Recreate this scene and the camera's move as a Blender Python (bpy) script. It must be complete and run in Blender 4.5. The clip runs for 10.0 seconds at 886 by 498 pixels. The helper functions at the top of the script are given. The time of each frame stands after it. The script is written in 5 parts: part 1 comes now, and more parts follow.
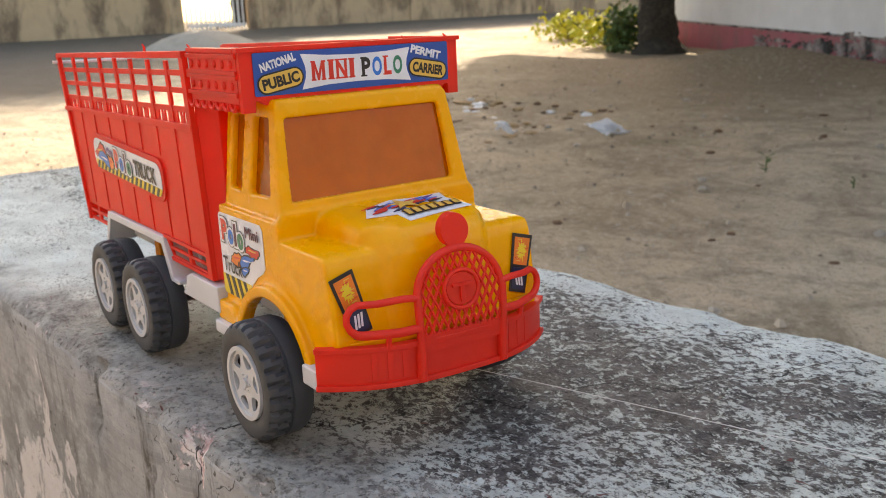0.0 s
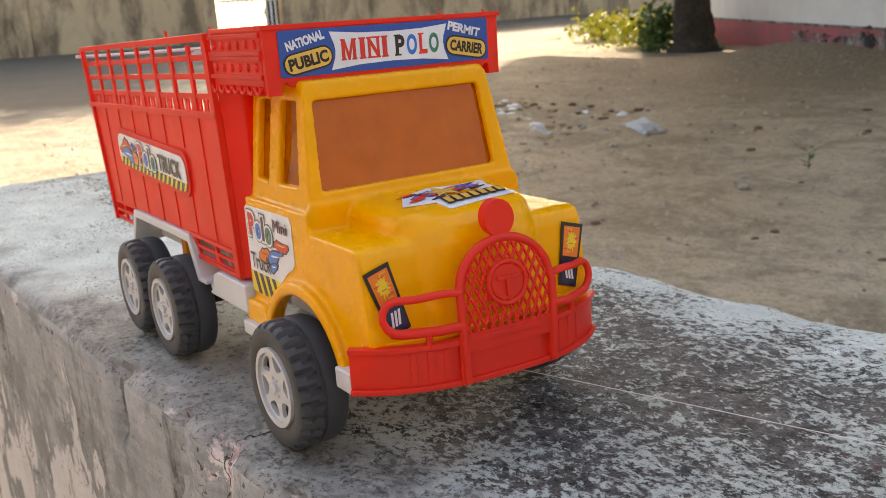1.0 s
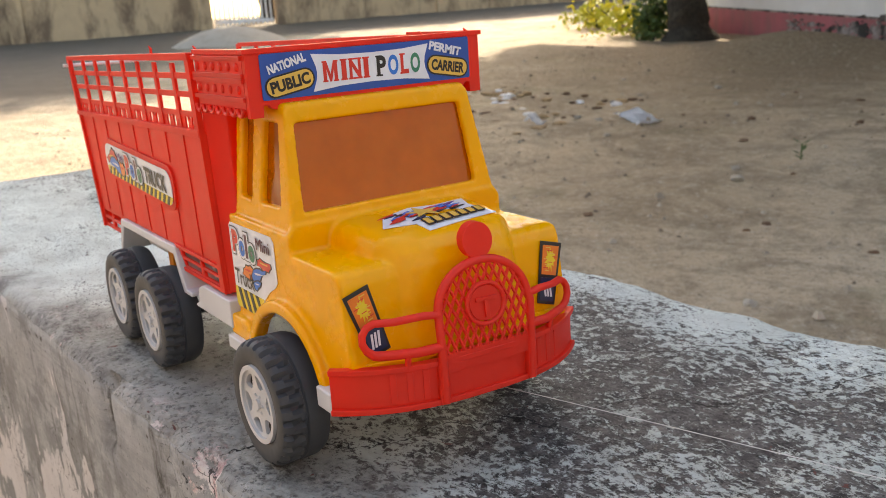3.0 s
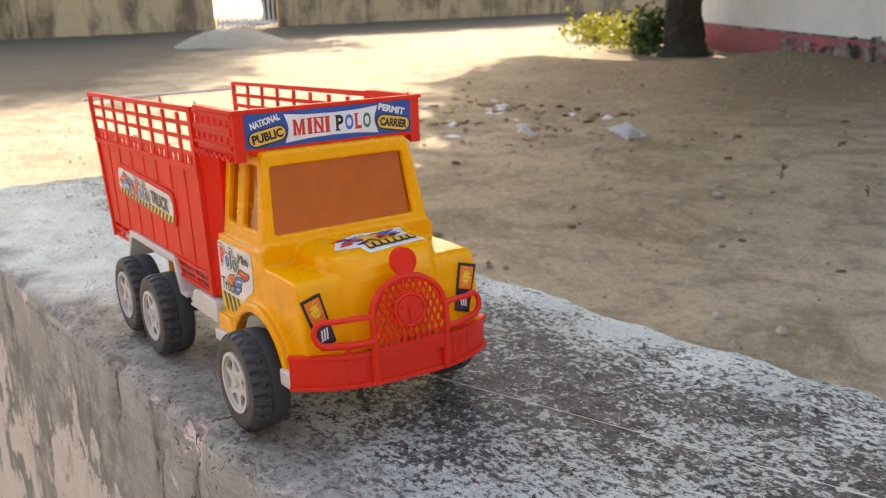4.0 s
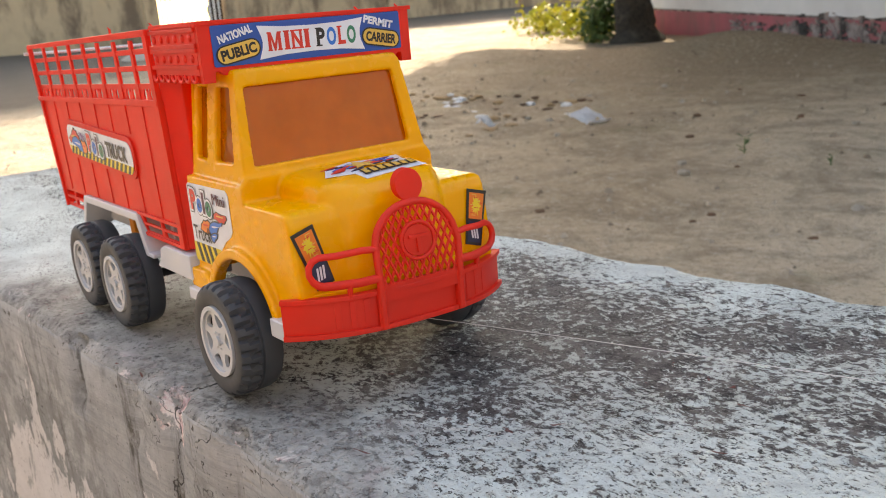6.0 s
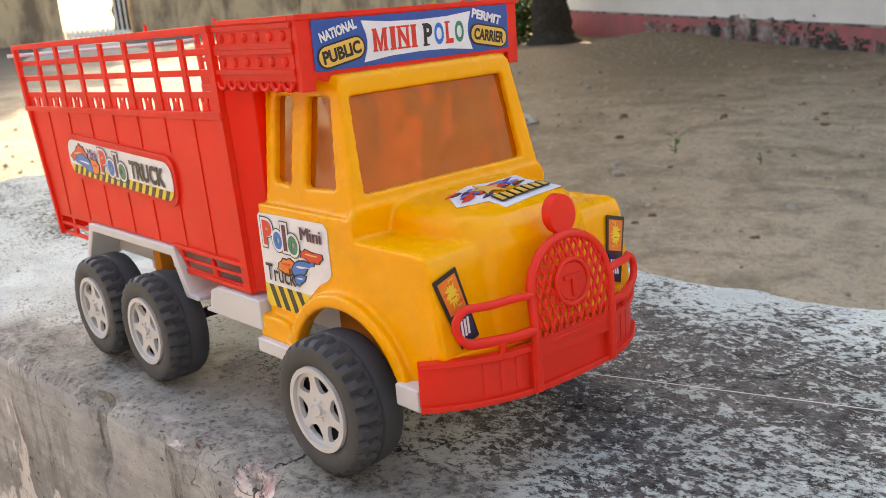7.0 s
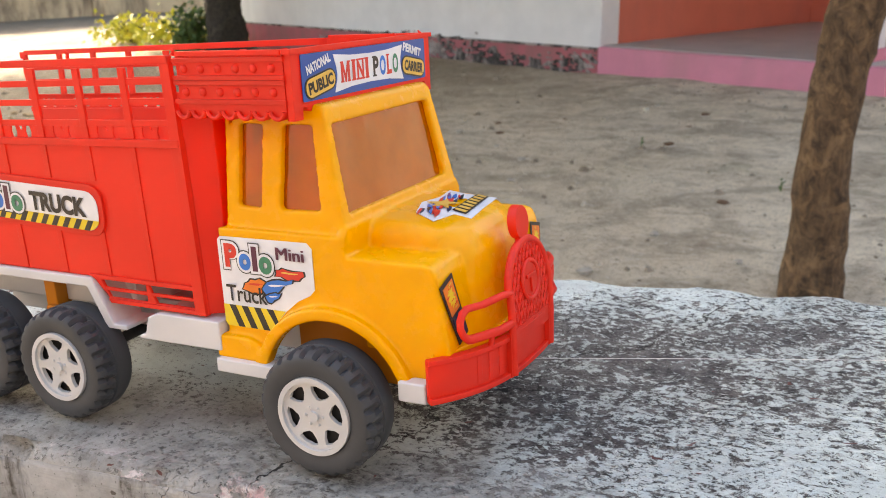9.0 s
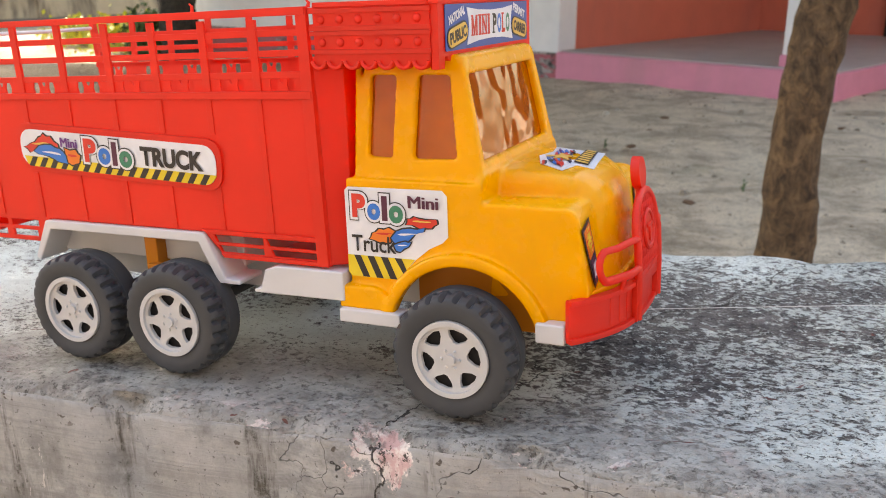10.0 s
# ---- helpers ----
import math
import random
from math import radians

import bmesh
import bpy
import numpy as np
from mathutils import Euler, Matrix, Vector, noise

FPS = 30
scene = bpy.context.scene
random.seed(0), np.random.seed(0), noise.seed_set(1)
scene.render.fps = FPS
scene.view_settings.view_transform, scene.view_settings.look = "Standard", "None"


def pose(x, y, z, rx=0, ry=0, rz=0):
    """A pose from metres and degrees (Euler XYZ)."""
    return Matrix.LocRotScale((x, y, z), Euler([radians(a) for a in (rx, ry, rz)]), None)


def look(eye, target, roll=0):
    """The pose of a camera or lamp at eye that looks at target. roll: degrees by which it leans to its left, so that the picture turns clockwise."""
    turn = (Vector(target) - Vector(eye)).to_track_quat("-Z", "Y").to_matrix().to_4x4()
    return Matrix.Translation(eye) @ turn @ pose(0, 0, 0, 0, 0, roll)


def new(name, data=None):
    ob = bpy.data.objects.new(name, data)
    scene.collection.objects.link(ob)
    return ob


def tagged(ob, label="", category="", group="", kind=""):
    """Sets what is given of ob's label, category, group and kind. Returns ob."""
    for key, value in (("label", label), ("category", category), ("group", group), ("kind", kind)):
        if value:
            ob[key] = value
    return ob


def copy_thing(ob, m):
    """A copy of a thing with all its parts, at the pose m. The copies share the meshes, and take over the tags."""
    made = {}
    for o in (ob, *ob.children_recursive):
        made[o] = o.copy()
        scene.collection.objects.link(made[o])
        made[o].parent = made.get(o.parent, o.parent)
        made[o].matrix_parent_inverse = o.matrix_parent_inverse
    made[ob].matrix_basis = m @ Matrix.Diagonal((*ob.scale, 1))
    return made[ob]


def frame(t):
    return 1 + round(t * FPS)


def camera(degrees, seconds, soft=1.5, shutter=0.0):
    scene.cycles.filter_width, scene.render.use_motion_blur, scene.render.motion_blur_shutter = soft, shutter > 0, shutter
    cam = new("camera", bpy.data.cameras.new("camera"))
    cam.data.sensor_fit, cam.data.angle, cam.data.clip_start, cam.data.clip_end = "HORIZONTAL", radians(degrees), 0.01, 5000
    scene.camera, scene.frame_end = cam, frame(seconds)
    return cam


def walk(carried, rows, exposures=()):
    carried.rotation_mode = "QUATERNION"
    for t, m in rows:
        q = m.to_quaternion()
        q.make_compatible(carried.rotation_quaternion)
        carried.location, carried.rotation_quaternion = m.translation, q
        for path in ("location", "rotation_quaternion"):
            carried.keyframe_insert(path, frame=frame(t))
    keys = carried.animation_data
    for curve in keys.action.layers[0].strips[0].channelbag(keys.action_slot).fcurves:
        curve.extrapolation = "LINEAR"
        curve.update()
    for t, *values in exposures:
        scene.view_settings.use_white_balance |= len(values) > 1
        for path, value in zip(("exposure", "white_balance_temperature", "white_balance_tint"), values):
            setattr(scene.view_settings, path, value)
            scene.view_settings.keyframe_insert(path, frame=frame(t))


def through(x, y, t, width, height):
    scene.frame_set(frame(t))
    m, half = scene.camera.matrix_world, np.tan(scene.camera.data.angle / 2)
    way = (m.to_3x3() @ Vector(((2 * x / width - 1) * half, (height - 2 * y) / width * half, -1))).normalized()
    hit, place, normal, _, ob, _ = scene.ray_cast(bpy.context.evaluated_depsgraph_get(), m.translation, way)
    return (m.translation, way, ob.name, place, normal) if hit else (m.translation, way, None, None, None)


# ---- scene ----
cam = camera(52.2, 10.0, soft=0.75)
# a small fixed aperture, focused on the toy
cam.data.dof.use_dof, cam.data.dof.focus_distance, cam.data.dof.aperture_fstop = True, 0.37, 30.0
TOP = 0.72                      # height of the parapet's top over the yard
PATH = [
    (0, (0.3870, -0.2369, 0.1979), (0.1517, -0.0668, 0.1222), -2.38),
    (0.5, (0.4079, -0.2463, 0.1824), (0.1682, -0.0822, 0.1073), -3.70),
    (1, (0.3592, -0.2212, 0.1838), (0.1168, -0.0605, 0.1101), -3.77),
    (1.5, (0.3793, -0.2097, 0.1699), (0.1359, -0.0509, 0.0957), -3.73),
    (2, (0.3798, -0.2077, 0.1727), (0.1332, -0.0516, 0.1032), -3.91),
    (2.2, (0.3504, -0.2085, 0.1695), (0.1028, -0.0535, 0.1014), -4.51),
    (3.3, (0.3894, -0.2252, 0.2141), (0.1504, -0.0624, 0.1343), -3.41),
    (3.5, (0.4412, -0.2340, 0.2223), (0.1998, -0.0736, 0.1447), -2.60),
    (4, (0.4803, -0.2530, 0.2364), (0.2401, -0.0902, 0.1602), -1.94),
    (4.5, (0.5030, -0.2368, 0.2067), (0.2619, -0.0759, 0.1293), -2.96),
    (5, (0.4592, -0.2494, 0.1779), (0.2213, -0.0834, 0.1015), -2.84),
    (5.5, (0.4560, -0.2376, 0.1729), (0.2194, -0.0695, 0.0969), -3.41),
    (5.7, (0.4452, -0.2368, 0.1765), (0.2091, -0.0677, 0.1012), -4.15),
    (6.8, (0.3179, -0.2670, 0.1858), (0.0984, -0.0793, 0.1048), -4.74),
    (7, (0.2916, -0.2661, 0.1857), (0.0769, -0.0717, 0.1075), -4.47),
    (7.5, (0.2716, -0.2771, 0.1909), (0.0869, -0.0550, 0.1097), -3.15),
    (8, (0.3644, -0.3036, 0.1850), (0.2005, -0.0658, 0.1040), -1.87),
    (8.5, (0.3031, -0.3458, 0.1987), (0.1543, -0.0982, 0.1179), -2.72),
    (9, (0.2188, -0.3740, 0.2047), (0.0873, -0.1168, 0.1237), -2.65),
    (9.5, (0.1816, -0.4192, 0.1964), (0.0606, -0.1560, 0.1185), -2.63),
    (10, (0.1518, -0.4251, 0.1853), (0.0349, -0.1605, 0.1057), -1.96),
]
UP = Vector((0, 0, TOP))
walk(cam, [(t, look(Vector(e) + UP, Vector(g) + UP, r)) for t, e, g, r in PATH],
     exposures=[(0, 2.25, 8000, 10), (4.5, 2.27, 8000, 10), (7, 2.53, 8000, 10), (9, 2.74, 8000, 10), (10, 2.66, 8000, 10)])

# ---- daylight: low sun beyond the boundary wall, open sky ----
SUN_AZ, SUN_EL = radians(146), radians(31)
to_sun = Vector((math.cos(SUN_AZ) * math.cos(SUN_EL), math.sin(SUN_AZ) * math.cos(SUN_EL), math.sin(SUN_EL)))
world = bpy.data.worlds.new("sky")
scene.world = world
world.use_nodes = True
wn = world.node_tree
sky = wn.nodes.new("ShaderNodeTexSky")
sky.sky_type, sky.sun_disc = "NISHITA", False
sky.sun_elevation, sky.sun_rotation = SUN_EL, radians(90) - SUN_AZ
sky.air_density, sky.dust_density = 1.0, 3.0
wn.links.new(sky.outputs[0], wn.nodes["Background"].inputs[0])
wn.nodes["Background"].inputs[1].default_value = 0.13
sun = new("sun", bpy.data.lights.new("sun", "SUN"))
sun.data.energy, sun.data.angle, sun.data.color = 2.25, radians(0.6), (1.0, 0.93, 0.82)
sun.matrix_world = look(to_sun * 30, (0, 0, 0))


# ---- materials ----
class Nodes:
    """A node material under construction; coordinates are object space, in metres."""

    def __init__(self, name, rough=0.5, **kw):
        self.mat = bpy.data.materials.new(name)
        self.mat.use_nodes = True
        self.t = self.mat.node_tree
        self.b = self.t.nodes["Principled BSDF"]
        self.b.inputs["Roughness"].default_value = rough
        for k, v in kw.items():
            self.b.inputs[k.replace("_", " ")].default_value = v
        self.co = self.t.nodes.new("ShaderNodeTexCoord").outputs["Object"]

    def put(self, sock, v):
        if isinstance(v, bpy.types.NodeSocket):
            self.t.links.new(v, sock)
        elif isinstance(v, tuple) and len(v) == 3 and sock.type == "RGBA":
            sock.default_value = (*v, 1)
        else:
            sock.default_value = v

    def node(self, kind, **ins):
        n = self.t.nodes.new(kind)
        for k, v in ins.items():
            self.put(n.inputs[k], v)
        return n

    def stretch(self, x, y, z):
        n = self.node("ShaderNodeMapping", Vector=self.co)
        n.inputs["Scale"].default_value = (x, y, z)
        return n.outputs[0]

    def noise(self, scale, detail=4.0, rough=0.55, distort=0.0, co=None):
        return self.node("ShaderNodeTexNoise", Vector=co or self.co, Scale=float(scale), Detail=float(detail), Roughness=rough,
                         Distortion=float(distort)).outputs["Fac"]

    def ramp(self, fac, lo, hi):
        n = self.node("ShaderNodeMapRange", Value=fac)
        n.inputs["From Min"].default_value, n.inputs["From Max"].default_value = lo, hi
        return n.outputs[0]

    def math(self, op, a, b=0.0):
        n = self.t.nodes.new("ShaderNodeMath")
        n.operation = op
        self.put(n.inputs[0], a)
        self.put(n.inputs[1], b)
        return n.outputs[0]

    def mix(self, fac, a, b):
        n = self.t.nodes.new("ShaderNodeMix")
        n.data_type = "RGBA"
        self.put(n.inputs[0], fac)
        self.put(n.inputs[6], a)
        self.put(n.inputs[7], b)
        return n.outputs[2]

    def xyz(self, axis):
        return self.node("ShaderNodeSeparateXYZ", Vector=self.co).outputs[axis]

    def color(self, v):
        self.put(self.b.inputs["Base Color"], v)

    def bump(self, height, strength, distance):
        n = self.node("ShaderNodeBump", Height=height, Strength=strength, Distance=distance)
        self.t.links.new(n.outputs[0], self.b.inputs["Normal"])


def plastic(name, col, rough=0.32, vary=0.12, glow=0.0, through=0.0, gloss=0.25):
    m = Nodes(name, rough, Specular_IOR_Level=gloss)
    dark = tuple(c * (1 - vary) for c in col)
    m.color(m.mix(m.ramp(m.noise(28, 5), 0.3, 0.7), dark, col))
    m.put(m.b.inputs["Roughness"], m.math("ADD", m.math("MULTIPLY", m.noise(90, 4), 0.22), rough - 0.11))
    if glow:
        m.b.inputs["Subsurface Weight"].default_value = glow
        m.b.inputs["Subsurface Radius"].default_value = (0.02, 0.008, 0.003)
        m.b.inputs["Subsurface Scale"].default_value = 0.3
    m.bump(m.noise(160, 3), 0.12, 0.0006)
    if through:
        # thin moulding that lets light through
        glow_in = m.node("ShaderNodeBsdfTranslucent", Color=col).outputs[0]
        both = m.node("ShaderNodeMixShader", Fac=through)
        m.t.links.new(m.b.outputs[0], both.inputs[1]), m.t.links.new(glow_in, both.inputs[2])
        m.t.links.new(both.outputs[0], m.t.nodes["Material Output"].inputs[0])
    return m.mat


def print_ink(name, col):
    m = Nodes(name, 0.36, Specular_IOR_Level=0.5)
    m.color(m.mix(m.ramp(m.noise(60, 4), 0.35, 0.75), col, tuple(c * 0.85 for c in col)))
    return m.mat


RED = plastic("red_plastic", (0.96, 0.046, 0.024), 0.40, 0.10, 0.0, 0.38, 0.5)
YELLOW = plastic("yellow_plastic", (0.94, 0.415, 0.004), 0.26, 0.08, 0.15)
WHITE_P = plastic("white_plastic", (0.63, 0.645, 0.67), 0.4, 0.08)
RIM = plastic("pale_grey_plastic", (0.55, 0.565, 0.58), 0.38, 0.08)
ORANGE_P = plastic("orange_plastic", (0.62, 0.22, 0.02), 0.4)
RUBBER = plastic("grey_rubber", (0.062, 0.068, 0.076), 0.5, 0.2)
DARK = plastic("dark_cavity", (0.03, 0.03, 0.032), 0.6)
INK_WHITE, INK_BLACK = print_ink("ink_white", (0.77, 0.80, 0.86)), print_ink("ink_black", (0.015, 0.014, 0.016))
INK_BLUE, INK_RED = print_ink("ink_blue", (0.012, 0.085, 0.38)), print_ink("ink_red", (0.70, 0.035, 0.022))
INK_YELLOW, INK_GREEN = print_ink("ink_yellow", (0.80, 0.60, 0.03)), print_ink("ink_green", (0.03, 0.22, 0.13))
INK_SKY, INK_ORANGE = print_ink("ink_sky_blue", (0.015, 0.18, 0.64)), print_ink("ink_orange", (0.82, 0.20, 0.02))
INK_MAROON = print_ink("ink_maroon", (0.09, 0.012, 0.045))
INK_GOLD, INK_PURPLE = print_ink("ink_gold", (0.78, 0.50, 0.10)), print_ink("ink_purple", (0.16, 0.04, 0.24))


def amber():
    """Thin tinted plastic film: part clear, part milky, with a gloss."""
    m = Nodes("amber_film", 0.1)
    clear = m.node("ShaderNodeBsdfTransparent", Color=(0.90, 0.27, 0.006)).outputs[0]
    milk = m.node("ShaderNodeBsdfDiffuse", Color=(0.76, 0.17, 0.0)).outputs[0]
    gloss = m.node("ShaderNodeBsdfGlossy", Color=(1.0, 0.95, 0.88), Roughness=0.045).outputs[0]
    n = m.node("ShaderNodeBump", Height=m.noise(22, 2), Strength=0.4, Distance=0.006).outputs[0]
    m.t.links.new(n, gloss.node.inputs["Normal"])
    body = m.node("ShaderNodeMixShader", Fac=m.ramp(m.noise(30, 4), -0.35, 1.35))
    m.t.links.new(clear, body.inputs[1]), m.t.links.new(milk, body.inputs[2])
    fres = m.node("ShaderNodeFresnel", IOR=1.6, Normal=n).outputs[0]
    out = m.node("ShaderNodeMixShader", Fac=fres)
    m.t.links.new(body.outputs[0], out.inputs[1]), m.t.links.new(gloss, out.inputs[2])
    m.t.links.new(out.outputs[0], m.t.nodes["Material Output"].inputs[0])
    return m.mat


AMBER = amber()


def settling_crack(m):
    """One wandering crack that crosses the wall and runs on down its face: 1 in its gap."""
    wander = m.math("MULTIPLY", m.math("SUBTRACT", m.noise(17, 6, 0.62), 0.5), 0.11)
    line = m.math("SUBTRACT", m.xyz(0), m.math("ADD", m.math("MULTIPLY", m.xyz(1), 0.55), wander))
    line = m.math("ABSOLUTE", m.math("SUBTRACT", m.math("SUBTRACT", line, m.math("MULTIPLY", m.xyz(2), -0.18)), 0.02))
    width = m.math("MULTIPLY", m.ramp(m.noise(45, 4), 0.36, 0.6), 0.0011)
    return m.ramp(m.math("SUBTRACT", line, width), 0.0009, 0.0)


def knocked_edge(m):
    """The one large break in the arris, where older pink and white coats show: 1 inside."""
    far = m.node("ShaderNodeVectorMath", Vector=m.stretch(1.0, 0.85, 0.8))
    m.put(far.inputs[1], (CHIP_X, -0.088, -0.008))
    far.operation = "DISTANCE"
    return m.ramp(m.math("ADD", far.outputs["Value"], m.math("MULTIPLY", m.math("SUBTRACT", m.noise(75, 7, 0.75), 0.5), 0.036)), 0.0150, 0.0135)


def old_coats(m):
    base = m.mix(m.ramp(m.noise(70, 6, 0.7, 0.4), 0.44, 0.56), (0.62, 0.42, 0.42), (0.80, 0.76, 0.73))
    return m.mix(m.ramp(m.noise(190, 6, 0.75), 0.545, 0.585), base, (0.06, 0.05, 0.045))


CHIP_X = -0.028


def parapet_top():
    m = Nodes("worn_mint_paint", 0.8, Specular_IOR_Level=0.2)
    flat = m.stretch(0.75, 1.2, 1)
    big = m.noise(5.5, 4, 0.6, 0.4)
    blot = m.noise(30, 6, 0.68, 0.4, flat)
    fleck = m.noise(210, 7, 0.74, 0.25, m.stretch(0.9, 1.1, 1))
    grit = m.noise(480, 5, 0.75)
    x, y = m.xyz(0), m.math("SUBTRACT", m.xyz(1), m.math("MULTIPLY", m.xyz(0), 0.05))
    # old mint paint, dulled in clouds
    paint = m.mix(m.ramp(m.noise(15, 5), 0.3, 0.7), (0.50, 0.55, 0.525), (0.69, 0.75, 0.715))
    paint = m.mix(m.math("MULTIPLY", m.ramp(blot, 0.50, 0.66), 0.35), paint, (0.33, 0.345, 0.32))
    paint = m.mix(m.math("MULTIPLY", m.ramp(grit, 0.56, 0.66), 0.35), paint, (0.22, 0.22, 0.20))
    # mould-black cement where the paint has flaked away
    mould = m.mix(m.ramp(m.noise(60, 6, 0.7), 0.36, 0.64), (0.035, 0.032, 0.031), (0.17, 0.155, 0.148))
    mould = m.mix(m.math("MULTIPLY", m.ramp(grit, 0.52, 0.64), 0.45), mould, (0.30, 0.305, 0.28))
    # flaking is worst in a long band behind the middle, least along the inner rim
    wave = m.math("MULTIPLY", m.math("SUBTRACT", m.noise(4.0, 3), 0.5), 0.10)
    band = m.ramp(m.math("ABSOLUTE", m.math("SUBTRACT", m.math("ADD", y, wave), 0.125)), 0.105, 0.035)
    keep = m.math("SUBTRACT", m.math("ADD", m.math("MULTIPLY", fleck, 0.72), m.math("MULTIPLY", blot, 0.28)), m.math("MULTIPLY", band, 0.085))
    keep = m.math("ADD", keep, m.math("MULTIPLY", m.math("SUBTRACT", big, 0.5), 0.26))
    # extra mould under the toy's nose, painting in part of its shadow
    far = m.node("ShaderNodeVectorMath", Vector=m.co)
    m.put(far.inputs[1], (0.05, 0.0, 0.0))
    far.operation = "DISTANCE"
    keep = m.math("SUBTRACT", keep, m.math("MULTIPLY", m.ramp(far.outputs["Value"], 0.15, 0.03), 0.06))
    # more paint kept at the far left: its sunlit brightness put into the colour
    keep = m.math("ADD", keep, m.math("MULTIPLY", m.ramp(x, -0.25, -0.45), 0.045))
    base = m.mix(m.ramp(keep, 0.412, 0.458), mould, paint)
    spots = m.ramp(m.math("ADD", m.noise(420, 5, 0.75, 0.2, flat), m.math("MULTIPLY", m.math("SUBTRACT", 0.5, big), 0.25)), 0.585, 0.61)
    base = m.mix(m.math("MULTIPLY", spots, 0.9), base, (0.022, 0.021, 0.019))
    # trodden bare cement by the outer arris, with faded pink splashes and small pits
    rub = m.math("ADD", m.math("ADD", y, m.math("MULTIPLY", m.math("MAXIMUM", m.math("SUBTRACT", x, 0.06), 0.0), 0.28)), m.math("MULTIPLY", m.math("SUBTRACT", m.noise(9, 6, 0.65), 0.5), 0.20))
    # less bare cement there too, for the same painted-in brightness
    rub = m.math("ADD", rub, m.math("MULTIPLY", m.ramp(x, -0.24, -0.40), 0.05))
    bare = m.ramp(rub, -0.012, -0.048)
    cement = m.mix(m.ramp(m.noise(42, 7, 0.7), 0.32, 0.68), (0.20, 0.193, 0.178), (0.42, 0.412, 0.385))
    cement = m.mix(m.math("MULTIPLY", m.ramp(m.noise(18, 6, 0.7, 0.5), 0.56, 0.72), 0.45), cement, (0.43, 0.28, 0.28))
    cement = m.mix(m.math("MULTIPLY", m.ramp(m.noise(260, 6, 0.75), 0.555, 0.60), 0.8), cement, (0.06, 0.053, 0.044))
    cement = m.mix(m.math("MULTIPLY", m.ramp(m.noise(13, 5, 0.7), 0.55, 0.68), 0.55), cement, (0.50, 0.53, 0.50))
    stain = m.math("MULTIPLY", m.ramp(m.noise(11, 7, 0.7, 0.5), 0.49, 0.58), m.ramp(fleck, 0.62, 0.42))
    cement = m.mix(m.math("MULTIPLY", stain, 0.85), cement, (0.062, 0.053, 0.054))
    base = m.mix(m.math("MULTIPLY", bare, 0.88), base, cement)
    flake = m.ramp(m.noise(54, 3, 0.6, 0.9, flat), 0.705, 0.72)
    base = m.mix(m.math("MULTIPLY", flake, 0.85), base, (0.16, 0.05, 0.04))
    crack = settling_crack(m)
    base = m.mix(m.math("MULTIPLY", crack, 0.92), base, (0.022, 0.02, 0.018))
    base = m.mix(m.math("MULTIPLY", knocked_edge(m), 0.95), base, old_coats(m))
    chip = m.math("MULTIPLY", m.ramp(y, -0.080, -0.096), m.ramp(m.noise(30, 6, 0.75, 0.4), 0.60, 0.615))
    base = m.mix(m.math("MULTIPLY", chip, 0.9), base, m.mix(m.ramp(fleck, 0.45, 0.55), (0.50, 0.36, 0.35), (0.68, 0.62, 0.60)))
    m.color(base)
    hgt = m.math("ADD", m.math("MULTIPLY", m.ramp(keep, 0.40, 0.47), 0.5), m.math("ADD", m.math("MULTIPLY", fleck, 0.6), m.math("MULTIPLY", grit, 0.35)))
    m.bump(m.math("SUBTRACT", hgt, m.math("MULTIPLY", crack, 2.0)), 0.7, 0.004)
    m.put(m.b.inputs["Roughness"], m.ramp(fleck, -0.6, 1.0))
    return m.mat


